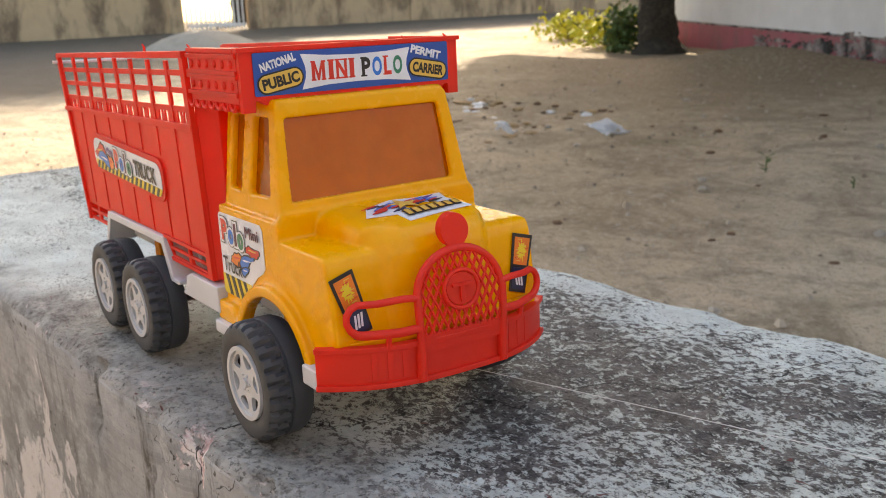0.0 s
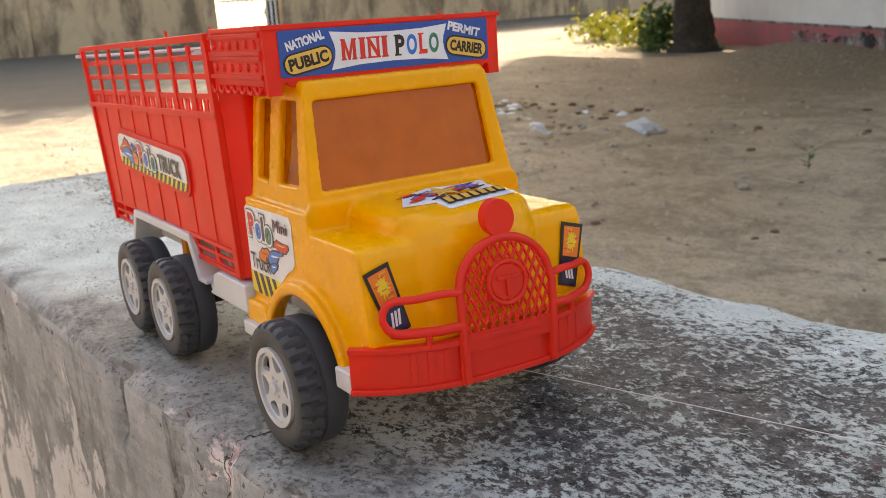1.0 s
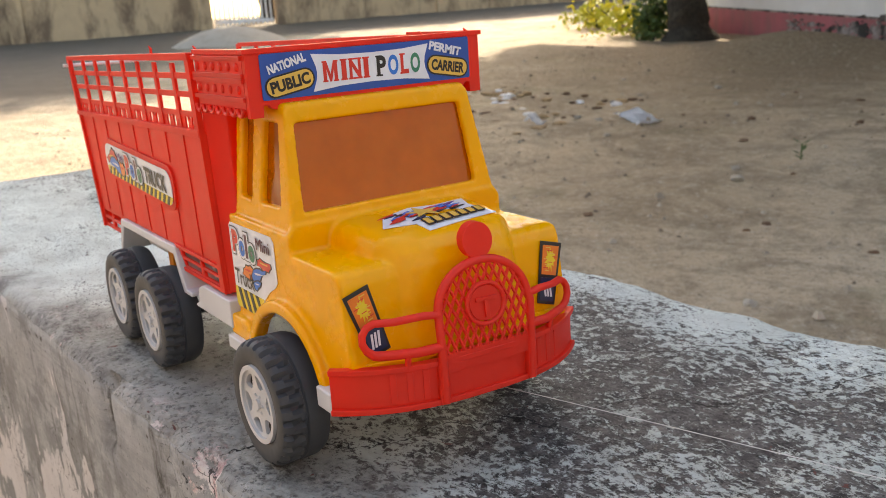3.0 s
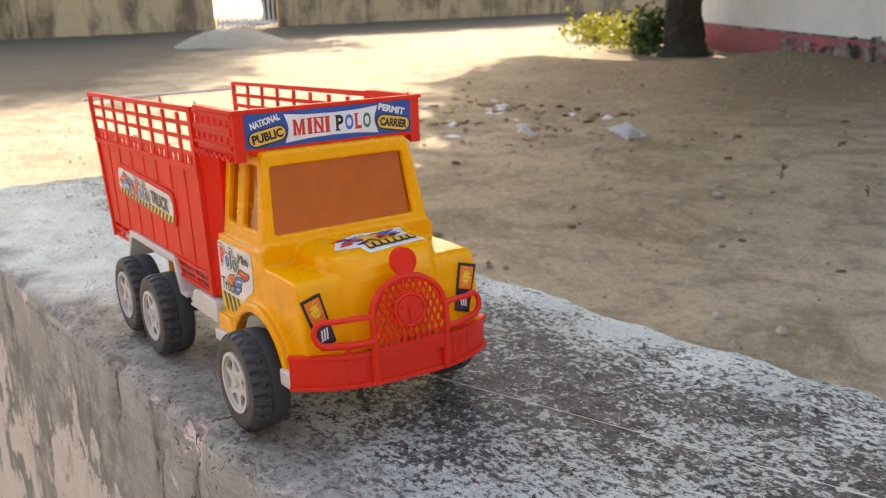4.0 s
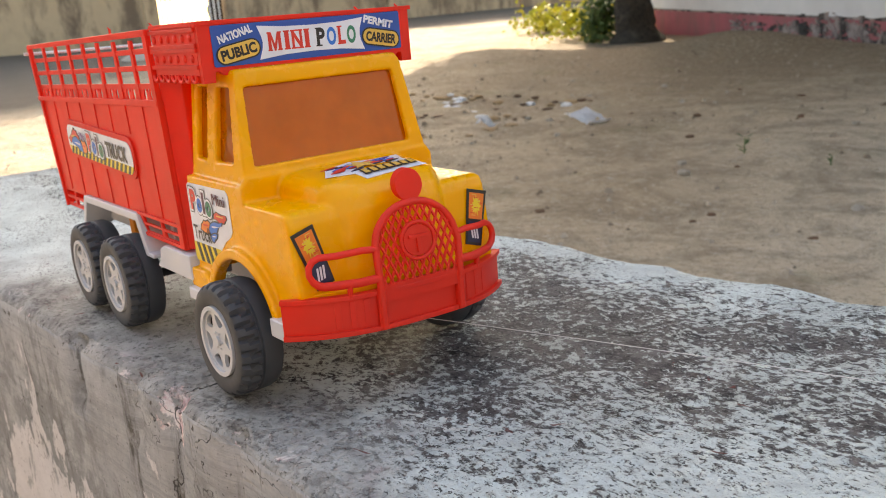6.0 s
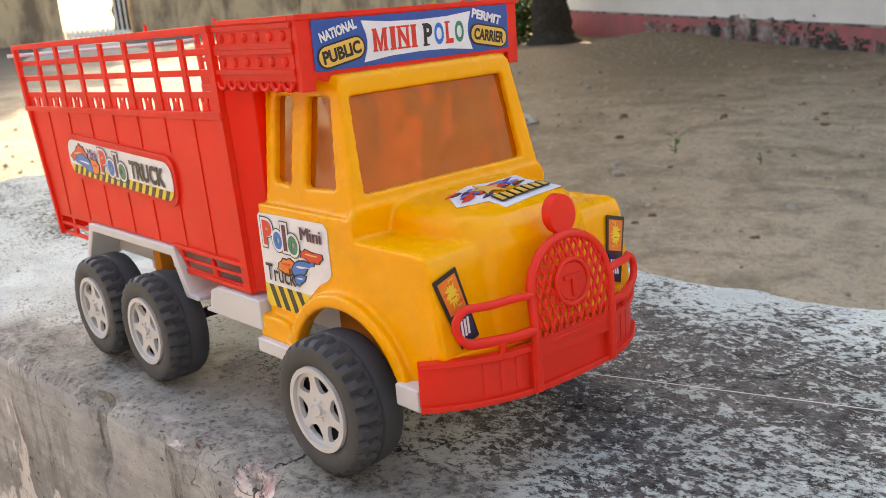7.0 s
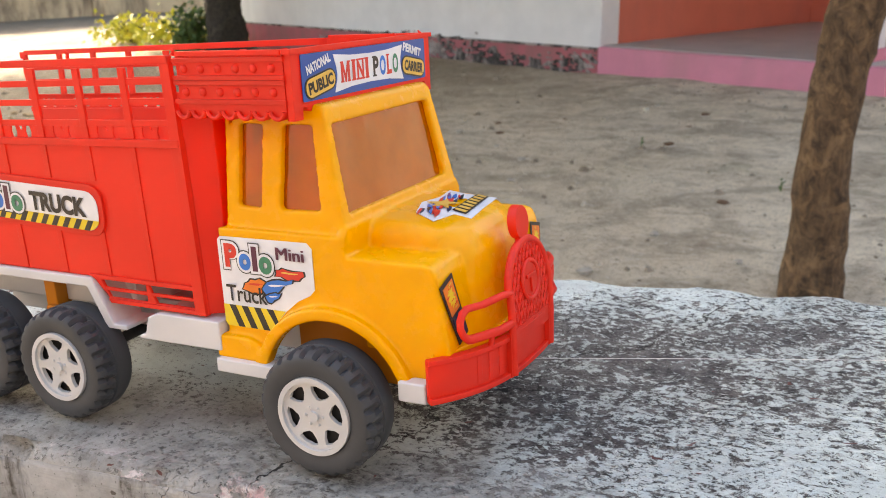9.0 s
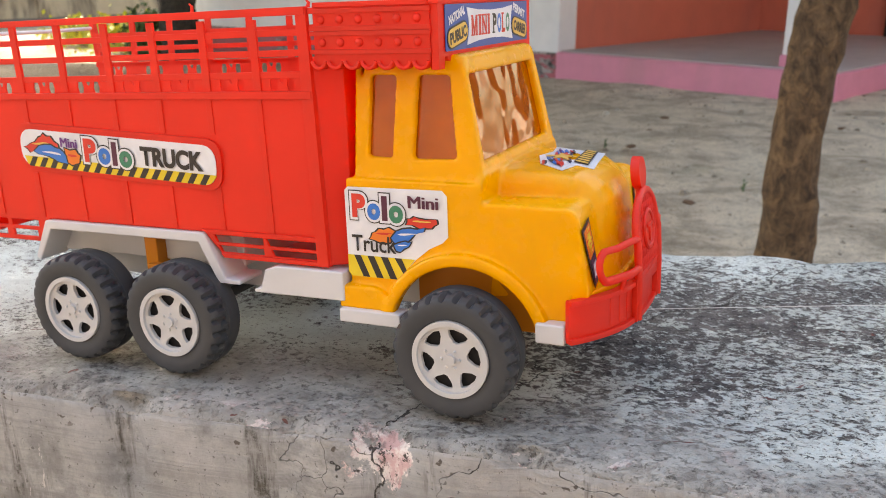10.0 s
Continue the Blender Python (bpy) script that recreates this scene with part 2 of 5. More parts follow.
def parapet_face():
    m = Nodes("weathered_cement_plaster", 0.9)
    fine = m.noise(130, 7, 0.75)
    trowel = m.noise(26, 5, 0.7, 0.15, m.stretch(0.16, 0.16, 9.0))
    cloud = m.noise(11, 6, 0.66, 0.3)
    base = m.mix(m.ramp(m.math("ADD", m.math("MULTIPLY", cloud, 0.6), m.math("MULTIPLY", fine, 0.4)), 0.38, 0.62), (0.285, 0.297, 0.30), (0.47, 0.485, 0.49))
    base = m.mix(m.math("MULTIPLY", m.ramp(trowel, 0.52, 0.64), 0.3), base, (0.17, 0.172, 0.168))
    base = m.mix(m.math("MULTIPLY", m.ramp(trowel, 0.46, 0.36), 0.35), base, (0.45, 0.45, 0.435))
    # rusty and black drips that start at the arris
    drip = m.noise(30, 6, 0.72, 0.25, m.stretch(1.0, 1.0, 0.13))
    base = m.mix(m.math("MULTIPLY", m.ramp(drip, 0.55, 0.64), m.ramp(fine, 0.35, 0.55)), base, (0.085, 0.082, 0.07))
    base = m.mix(m.math("MULTIPLY", m.ramp(m.noise(6, 5, 0.6, 0.2, m.stretch(1, 1, 0.4)), 0.54, 0.68), 0.14), base, (0.30, 0.24, 0.18))
    depth = m.ramp(m.xyz(2), -0.03, -0.16)
    dusky = m.math("MULTIPLY", m.ramp(m.math("ADD", m.noise(13, 7, 0.7, 0.4), m.math("MULTIPLY", depth, 0.10)), 0.52, 0.60), 0.75)
    base = m.mix(dusky, base, m.mix(fine, (0.12, 0.127, 0.125), (0.29, 0.30, 0.295)))
    # what is left of a pinkish-white limewash, torn in upright shreds
    shred = m.noise(10, 9, 0.62, 0.5, m.stretch(1.15, 1.15, 0.55))
    wash = m.ramp(m.math("ADD", shred, m.math("MULTIPLY", depth, 0.115)), 0.605, 0.615)
    bits = m.ramp(m.math("ADD", m.noise(42, 7, 0.7, 0.4, m.stretch(1.2, 1.2, 0.4)), m.math("MULTIPLY", depth, 0.05)), 0.665, 0.678)
    wash = m.math("MAXIMUM", wash, bits)
    pale = m.mix(m.noise(34, 6, 0.7), (0.50, 0.49, 0.485), (0.80, 0.785, 0.78))
    base = m.mix(m.math("MULTIPLY", wash, 0.92), base, pale)
    pits = m.ramp(m.noise(300, 4, 0.7), 0.62, 0.66)
    base = m.mix(m.math("MULTIPLY", pits, 0.6), base, (0.05, 0.048, 0.042))
    holes = m.math("MULTIPLY", m.ramp(m.math("ABSOLUTE", m.math("ADD", m.xyz(2), 0.012)), 0.012, 0.004), m.ramp(m.noise(105, 3, 0.6, 0.2, m.stretch(0.7, 1, 1)), 0.635, 0.66))
    base = m.mix(m.math("MULTIPLY", holes, 0.85), base, (0.07, 0.058, 0.045))
    base = m.mix(m.math("MULTIPLY", knocked_edge(m), 0.95), base, old_coats(m))
    crack = settling_crack(m)
    vor = m.t.nodes.new("ShaderNodeTexVoronoi")
    vor.feature = "DISTANCE_TO_EDGE"
    warp = m.node("ShaderNodeVectorMath")
    m.put(warp.inputs[0], m.co)
    m.put(warp.inputs[1], m.node("ShaderNodeTexNoise", Vector=m.co, Scale=10.0, Detail=5.0).outputs["Color"])
    m.put(vor.inputs["Vector"], warp.outputs[0])
    vor.inputs["Scale"].default_value = 3.0
    hair = m.math("MULTIPLY", m.ramp(vor.outputs["Distance"], 0.006, 0.0015), m.ramp(m.noise(7, 2), 0.50, 0.56))
    crack = m.math("MAXIMUM", crack, hair)
    base = m.mix(m.math("MULTIPLY", crack, 0.9), base, (0.028, 0.026, 0.023))
    m.color(base)
    rough_h = m.math("ADD", m.math("MULTIPLY", fine, 0.6), m.math("MULTIPLY", trowel, 0.5))
    m.bump(m.math("SUBTRACT", m.math("ADD", rough_h, m.math("MULTIPLY", wash, 0.35)), m.math("MULTIPLY", crack, 1.5)), 0.6, 0.005)
    return m.mat


def soil():
    m = Nodes("sandy_soil", 0.95)
    big, mid, fine, tiny = m.noise(0.55, 5, 0.6), m.noise(4.5, 7, 0.7, 0.4), m.noise(30, 6, 0.75), m.noise(110, 4, 0.7)
    earth = m.mix(m.ramp(big, 0.35, 0.65), (0.42, 0.325, 0.22), (0.56, 0.455, 0.33))
    sand = m.mix(m.ramp(big, 0.35, 0.65), (0.67, 0.58, 0.43), (0.81, 0.715, 0.555))
    # brown earth under the old tree, pale blown sand before the veranda
    drift = m.math("ADD", m.math("ADD", m.xyz(0), m.math("MULTIPLY", m.xyz(1), 0.38)), m.math("MULTIPLY", m.math("SUBTRACT", m.noise(0.9, 5), 0.5), 3.0))
    base = m.mix(m.ramp(drift, -1.6, 1.4), earth, sand)
    # dug brown earth of the heap by the plinth
    heap = m.node("ShaderNodeVectorMath", Vector=m.co)
    m.put(heap.inputs[1], (-5.4, 7.3, 0.3))
    heap.operation = "DISTANCE"
    dug = m.math("ADD", heap.outputs["Value"], m.math("MULTIPLY", m.math("SUBTRACT", m.noise(1.4, 6, 0.7), 0.5), 3.5))
    base = m.mix(m.math("MULTIPLY", m.ramp(dug, 3.8, 1.4), 0.75), base, (0.20, 0.14, 0.088))
    base = m.mix(m.math("MULTIPLY", m.ramp(mid, 0.47, 0.64), 0.6), base, (0.25, 0.195, 0.135))
    base = m.mix(m.math("MULTIPLY", m.ramp(m.noise(1.9, 6, 0.7, 0.8), 0.49, 0.61), 0.6), base, (0.24, 0.185, 0.125))
    base = m.mix(m.math("MULTIPLY", m.ramp(fine, 0.53, 0.66), 0.65), base, (0.64, 0.575, 0.48))
    base = m.mix(m.math("MULTIPLY", m.ramp(fine, 0.46, 0.36), 0.5), base, (0.19, 0.145, 0.10))
    base = m.mix(m.math("MULTIPLY", m.ramp(tiny, 0.56, 0.64), 0.65), base, (0.11, 0.085, 0.058))
    base = m.mix(m.math("MULTIPLY", m.ramp(m.noise(70, 5, 0.75), 0.62, 0.67), 0.7), base, (0.72, 0.67, 0.58))
    green = m.ramp(m.noise(1.7, 6, 0.7), 0.58, 0.70)
    base = m.mix(m.math("MULTIPLY", green, 0.35), base, (0.17, 0.18, 0.08))
    # shade along the boundary wall, painted into the soil as dark brown
    dusky = m.math("ADD", m.math("ADD", m.xyz(0), m.math("MULTIPLY", m.xyz(1), 1.45)), m.math("MULTIPLY", m.math("SUBTRACT", m.noise(0.8, 6, 0.7), 0.5), 5.0))
    dusky = m.math("MULTIPLY", m.ramp(dusky, -4.6, -7.0), m.ramp(m.xyz(0), -6.5, -9.5))
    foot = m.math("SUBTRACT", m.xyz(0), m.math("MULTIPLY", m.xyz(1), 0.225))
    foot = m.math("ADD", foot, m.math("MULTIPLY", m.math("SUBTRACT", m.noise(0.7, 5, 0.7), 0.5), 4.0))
    dusky = m.math("MAXIMUM", dusky, m.ramp(foot, -16.0, -18.5))
    base = m.mix(m.math("MULTIPLY", dusky, 0.9), base, m.mix(fine, (0.035, 0.027, 0.018), (0.12, 0.092, 0.062)))
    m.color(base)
    m.bump(m.math("ADD", mid, m.math("MULTIPLY", fine, 0.6)), 0.9, 0.05)
    return m.mat


def wall_paint(name, col, stain, scale=1.2, amount=0.6, lo=0.5, hi=0.7):
    m = Nodes(name, 0.85)
    base = m.mix(m.ramp(m.noise(scale * 6, 5), 0.3, 0.7), tuple(c * 0.9 for c in col), col)
    drip = m.noise(scale * 2.2, 6, 0.65, 0.3, m.stretch(1, 1, 0.35))
    base = m.mix(m.math("MULTIPLY", m.ramp(drip, lo, hi), amount), base, stain)
    m.color(base)
    m.bump(m.noise(scale * 25, 4), 0.3, 0.01)
    return m.mat


def bark(name, a, b, c):
    m = Nodes(name, 0.95)
    co = m.stretch(1, 1, 0.6)
    base = m.mix(m.ramp(m.noise(30, 7, 0.72, 0.8, co), 0.38, 0.62), a, b)
    base = m.mix(m.math("MULTIPLY", m.ramp(m.noise(9, 6, 0.7, 0.9), 0.52, 0.66), 0.75), base, c)
    base = m.mix(m.math("MULTIPLY", m.ramp(m.noise(14, 5, 0.7, 0.4), 0.60, 0.68), 0.7), base, tuple(q * 0.5 for q in a))
    m.color(base)
    m.bump(m.noise(34, 6, 0.7, 0.5, co), 1.0, 0.03)
    return m.mat


def leafy(name, a, b):
    m = Nodes(name, 0.6)
    isl = m.t.nodes.new("ShaderNodeNewGeometry").outputs["Random Per Island"]
    m.color(m.mix(isl, a, b))
    m.b.inputs["Subsurface Weight"].default_value = 0.0
    return m.mat


PAR_TOP, PAR_FACE, SOIL = parapet_top(), parapet_face(), soil()
PLASTER_Y = wall_paint("aged_ochre_plaster", (0.50, 0.345, 0.20), (0.13, 0.08, 0.048), 0.8, 0.88, 0.46, 0.62)
LIMEWASH = wall_paint("white_limewash", (0.78, 0.75, 0.75), (0.50, 0.50, 0.50), 0.7, 0.4, 0.6, 0.75)
PINK = wall_paint("pink_paint", (0.68, 0.25, 0.34), (0.46, 0.22, 0.25), 0.9, 0.5)
PINK_OLD = wall_paint("faded_pink_paint", (0.46, 0.13, 0.15), (0.26, 0.14, 0.13), 1.6, 0.7, 0.45, 0.65)
SALMON = wall_paint("salmon_red_paint", (0.66, 0.17, 0.11), (0.46, 0.14, 0.11), 0.6, 0.5)
VER_FLOOR = wall_paint("cement_floor", (0.46, 0.41, 0.385), (0.32, 0.29, 0.27), 1.0, 0.5)
ROOF_C = wall_paint("roof_concrete", (0.35, 0.33, 0.30), (0.2, 0.19, 0.17), 0.8)
RUBBLE = wall_paint("exposed_rubble", (0.40, 0.33, 0.31), (0.035, 0.032, 0.03), 3.5, 0.95, 0.42, 0.56)
GATE_P = wall_paint("pale_gate_paint", (0.75, 0.73, 0.70), (0.4, 0.3, 0.25), 2.0, 0.4)
BARK_N = bark("rough_brown_bark", (0.06, 0.034, 0.017), (0.21, 0.125, 0.062), (0.34, 0.20, 0.095))
BARK_F = bark("dark_bark", (0.022, 0.018, 0.014), (0.06, 0.048, 0.036), (0.085, 0.07, 0.055))
# LEAF_Y: yellow-green foliage with the sun's brightness put into its colour
LEAF, LEAF_Y = leafy("green_leaves", (0.04, 0.085, 0.02), (0.09, 0.14, 0.035)), leafy("sunlit_yellow_green_leaves", (0.34, 0.36, 0.03), (0.62, 0.56, 0.06))
PAPER = wall_paint("crumpled_paper", (0.92, 0.93, 0.96), (0.66, 0.68, 0.72), 20, 0.4)
STONE = wall_paint("pale_stone", (0.40, 0.36, 0.30), (0.22, 0.19, 0.16), 20)
LEAF_DRY = wall_paint("dry_tan_leaf", (0.42, 0.29, 0.16), (0.22, 0.14, 0.08), 20)
LITTER_D = wall_paint("dry_brown_leaf", (0.16, 0.09, 0.05), (0.08, 0.05, 0.03), 20)
STRING = print_ink("white_thread", (0.82, 0.82, 0.80))
HEAP = wall_paint("grey_brown_sand", (0.33, 0.285, 0.225), (0.22, 0.185, 0.14), 1.5)
NAVY = print_ink("ink_navy", (0.012, 0.022, 0.075))
# dull coats for the two unseen walls that hold back light
DIM = wall_paint("dark_grey_render", (0.16, 0.145, 0.13), (0.08, 0.075, 0.065), 0.8)
BLOCKER = wall_paint("grey_pink_limewash", (0.30, 0.26, 0.25), (0.2, 0.18, 0.17))


# ---- mesh helpers ----
def part(name, bm, material, parent=None, label="", scale=1.0, bevel=0.0, smooth=40, segs=2):
    """Links a bmesh as one mesh object under a thing or a part."""
    if scale != 1.0:
        bmesh.ops.scale(bm, vec=(scale,) * 3, verts=bm.verts)
    bmesh.ops.recalc_face_normals(bm, faces=bm.faces)
    me = bpy.data.meshes.new(name)
    bm.to_mesh(me)
    bm.free()
    ob = new(name, me)
    for mt in material if isinstance(material, (list, tuple)) else [material]:
        me.materials.append(mt)
    if smooth:
        me.polygons.foreach_set("use_smooth", [True] * len(me.polygons))
        me.set_sharp_from_angle(angle=radians(smooth))
    if bevel:
        b = ob.modifiers.new("edge", "BEVEL")
        b.width, b.segments, b.limit_method, b.angle_limit, b.harden_normals = bevel, segs, "ANGLE", radians(38), True
    if parent:
        ob.parent = parent
    if label:
        tagged(ob, label)
    return ob


def box(bm, x0, x1, y0, y1, z0, z1):
    v = [bm.verts.new(p) for p in ((x0, y0, z0), (x1, y0, z0), (x1, y1, z0), (x0, y1, z0), (x0, y0, z1), (x1, y0, z1), (x1, y1, z1), (x0, y1, z1))]
    for f in ((0, 3, 2, 1), (4, 5, 6, 7), (0, 1, 5, 4), (1, 2, 6, 5), (2, 3, 7, 6), (3, 0, 4, 7)):
        bm.faces.new([v[i] for i in f])
    return v


def slab(bm, outer, holes, t0, t1, fn):
    """A plate with an outline and holes in (a, b), between depths t0 and t1; fn(a, b, t) gives the place."""
    rims = []
    for t in (t0, t1):
        loops, edges = [], []
        for loop in [outer, *holes]:
            vs = [bm.verts.new(fn(a, b, t)) for a, b in loop]
            loops.append(vs)
            edges += [bm.edges.new((vs[i], vs[(i + 1) % len(vs)])) for i in range(len(vs))]
        if holes or len(outer) > 4:
            bmesh.ops.triangle_fill(bm, use_beauty=True, use_dissolve=False, edges=edges)
        else:
            bm.faces.new(loops[0])
        rims.append(loops)
    for la, lb in zip(*rims):
        for i in range(len(la)):
            j = (i + 1) % len(la)
            bm.faces.new((la[i], la[j], lb[j], lb[i]))


def tube(bm, pts, r, n=8, closed=False):
    pts = [Vector(p) for p in pts]
    rings = []
    for i, p in enumerate(pts):
        a = pts[i - 1] if i or closed else p
        b = pts[(i + 1) % len(pts)] if i < len(pts) - 1 or closed else p
        d = (b - a).normalized()
        u = d.orthogonal() if not rings else (rings[-1][1] - d * rings[-1][1].dot(d))
        u.normalize()
        w = d.cross(u)
        rr = r[i] if isinstance(r, (list, tuple)) else r
        rings.append(([bm.verts.new(p + rr * (u * math.cos(k * math.tau / n) + w * math.sin(k * math.tau / n))) for k in range(n)], u))
    m = len(rings)
    for i in range(m if closed else m - 1):
        A, B = rings[i][0], rings[(i + 1) % m][0]
        for k in range(n):
            bm.faces.new((A[k], A[(k + 1) % n], B[(k + 1) % n], B[k]))
    if not closed:
        bm.faces.new(rings[0][0][::-1])
        bm.faces.new(rings[-1][0])


def rect(x0, x1, z0, z1):
    return [(x0, z0), (x1, z0), (x1, z1), (x0, z1)]


def rounded(x0, x1, z0, z1, r, n=4):
    out = []
    for cx, cz, a0 in ((x1 - r, z0 + r, -90), (x1 - r, z1 - r, 0), (x0 + r, z1 - r, 90), (x0 + r, z0 + r, 180)):
        out += [(cx + r * math.cos(radians(a0 + 90 * k / n)), cz + r * math.sin(radians(a0 + 90 * k / n))) for k in range(n + 1)]
    return out


def arc(cx, cz, r, a0, a1, n, rz=None):
    return [(cx + r * math.cos(radians(a0 + (a1 - a0) * k / n)), cz + (rz or r) * math.sin(radians(a0 + (a1 - a0) * k / n))) for k in range(n + 1)]


def bm_new():
    return bmesh.new()


# ---- the yard: one sheet of soil, rising gently towards the boundary wall ----
def ground_z(x, y):
    s = max(-12.0, min(30.0, -0.866 * x + 0.5 * y))
    h = 0.032 * s
    # a low heap of earth against the building's plinth
    h += 0.21 * math.exp(-((x + 5.0) ** 2 / 1.0 + (y - 7.7) ** 2 / 0.3))
    h += 0.10 * math.exp(-((x + 7.4) ** 2 / 1.2 + (y - 6.6) ** 2 / 0.5))
    return h


def ground():
    bm = bm_new()
    ax = [-400, -200, -110, -70, -45, -36] + [-30 + 0.5 * k for k in range(41)] + [-9.75 + 0.25 * k for k in range(72)] + [9, 12, 18, 30, 60, 120, 300]
    ay = [-300, -120, -60, -30, -15, -8] + [-5 + 0.25 * k for k in range(64)] + [11.5 + 0.5 * k for k in range(20)] + [23, 30, 45, 80, 150, 350]
    grid = [[bm.verts.new((x, y, ground_z(x, y) + 0.025 * noise.noise((x * 1.7, y * 1.7, 0)) + 0.012 * noise.noise((x * 6, y * 6, 3)))) for x in ax] for y in ay]
    for j in range(len(ay) - 1):
        for i in range(len(ax) - 1):
            bm.faces.new((grid[j][i], grid[j][i + 1], grid[j + 1][i + 1], grid[j + 1][i]))
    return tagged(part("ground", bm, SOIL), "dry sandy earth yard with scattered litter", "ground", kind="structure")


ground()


# ---- the parapet: a thick low wall with a worn painted top ----
def near_edge(x):
    return -0.100 + 0.05 * x


def far_edge(x):
    return 0.262 + 0.075 * x


def parapet():
    bm = bm_new()
    xs = [-1.03 + 0.0085 * k for k in range(200)] + [0.68 + 0.06 * k for k in range(20)] + [2.0, 2.6, 3.4, 4.5]
    rows = []
    for x in xs:
        a, b = near_edge(x), far_edge(x)
        wob = 0.003 * noise.noise((x * 7, 1.3, 0)) + 0.0016 * noise.noise((x * 31, 2.3, 0)) + 0.001 * noise.noise((x * 90, 6.3, 0))
        fob = 0.008 * noise.noise((x * 6, 8.3, 0)) + 0.006 * noise.noise((x * 26, 5.3, 0)) + 0.004 * noise.noise((x * 70, 5.3, 0))
        r = 0.0095 + 0.004 * noise.noise((x * 12, 4.4, 0))
        prof = [(a + wob, -0.75), (a + wob, -0.4)] + [(a + wob + 0.002 * noise.noise((x * 20, z * 20, 0)), z) for z in (-0.3, -0.24, -0.19, -0.15, -0.12, -0.09, -0.07, -0.05, -0.035)]
        n_face = len(prof) - 1
        prof += [(a + wob + r - r * math.cos(radians(q)), -r + r * math.sin(radians(q))) for q in (0, 22, 45, 68, 90)]
        w = b - a
        prof += [(a + w * f, 0.0) for f in [0.06 + 0.023 * k for k in range(39)]]
        r2 = 0.016
        prof += [(b + fob - r2 + r2 * math.sin(radians(q)), -r2 + r2 * math.cos(radians(q))) for q in (0, 30, 60, 90)]
        prof += [(b + fob, -0.1), (b + fob * 0.5, -0.3), (b, -0.75)]
        ring = []
        for k, (y, z) in enumerate(prof):
            if k > n_face + 2 and k < len(prof) - 3:
                z += 0.0016 * noise.noise((x * 30, y * 30, 1)) + 0.0012 * noise.noise((x * 110, y * 110, 2)) - 0.0012
                edge_far = max(0.0, 1 - (b - y) / 0.03)
                z -= edge_far * (0.006 + 0.008 * noise.noise((x * 18, 7.7, 0)))
            # chips knocked out of the outer arris
            chip = max(0.0, noise.noise((x * 38, 0.5, 9)) - 0.30)
            if abs(k - n_face - 2) <= 2:
                z -= chip * 0.012
                y += chip * 0.014
            # the one large break
            bite = max(0.0, 1.15 - ((x - CHIP_X) / 0.014) ** 2 + 0.7 * noise.noise((x * 90, z * 90, 4))) * max(0.0, 1 - abs(k - n_face - 2.5) / 4.5)
            z -= 0.0065 * min(1.0, bite)
            y += 0.0075 * min(1.0, bite)
            ring.append(bm.verts.new((x, y, z)))
        rows.append(ring)
    for A, B in zip(rows, rows[1:]):
        for k in range(len(A) - 1):
            f = bm.faces.new((A[k], B[k], B[k + 1], A[k + 1]))
            f.material_index = 0 if n_face + 2 <= k < len(A) - 4 else 1
    for end in (rows[0], rows[-1][::-1]):
        bm.faces.new(end).material_index = 1
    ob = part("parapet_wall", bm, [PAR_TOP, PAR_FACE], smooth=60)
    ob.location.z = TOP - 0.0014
    return tagged(ob, "thick low parapet wall, worn mint paint with black mould, cracked cement face", "wall", kind="structure")


parapet()

# ---- the building across the yard ----
FACE = Vector((0.934, -0.353, -0.048)).normalized()      # along the facade, towards the veranda
BACK = Vector((-FACE.y, FACE.x, 0)).normalized()
CORNER = Vector((-2.22, 7.55, 0.0))                 # foot of the white wall's end
ROT = Matrix((FACE, BACK, FACE.cross(BACK))).transposed().to_4x4()
BASE_Z = 0.045


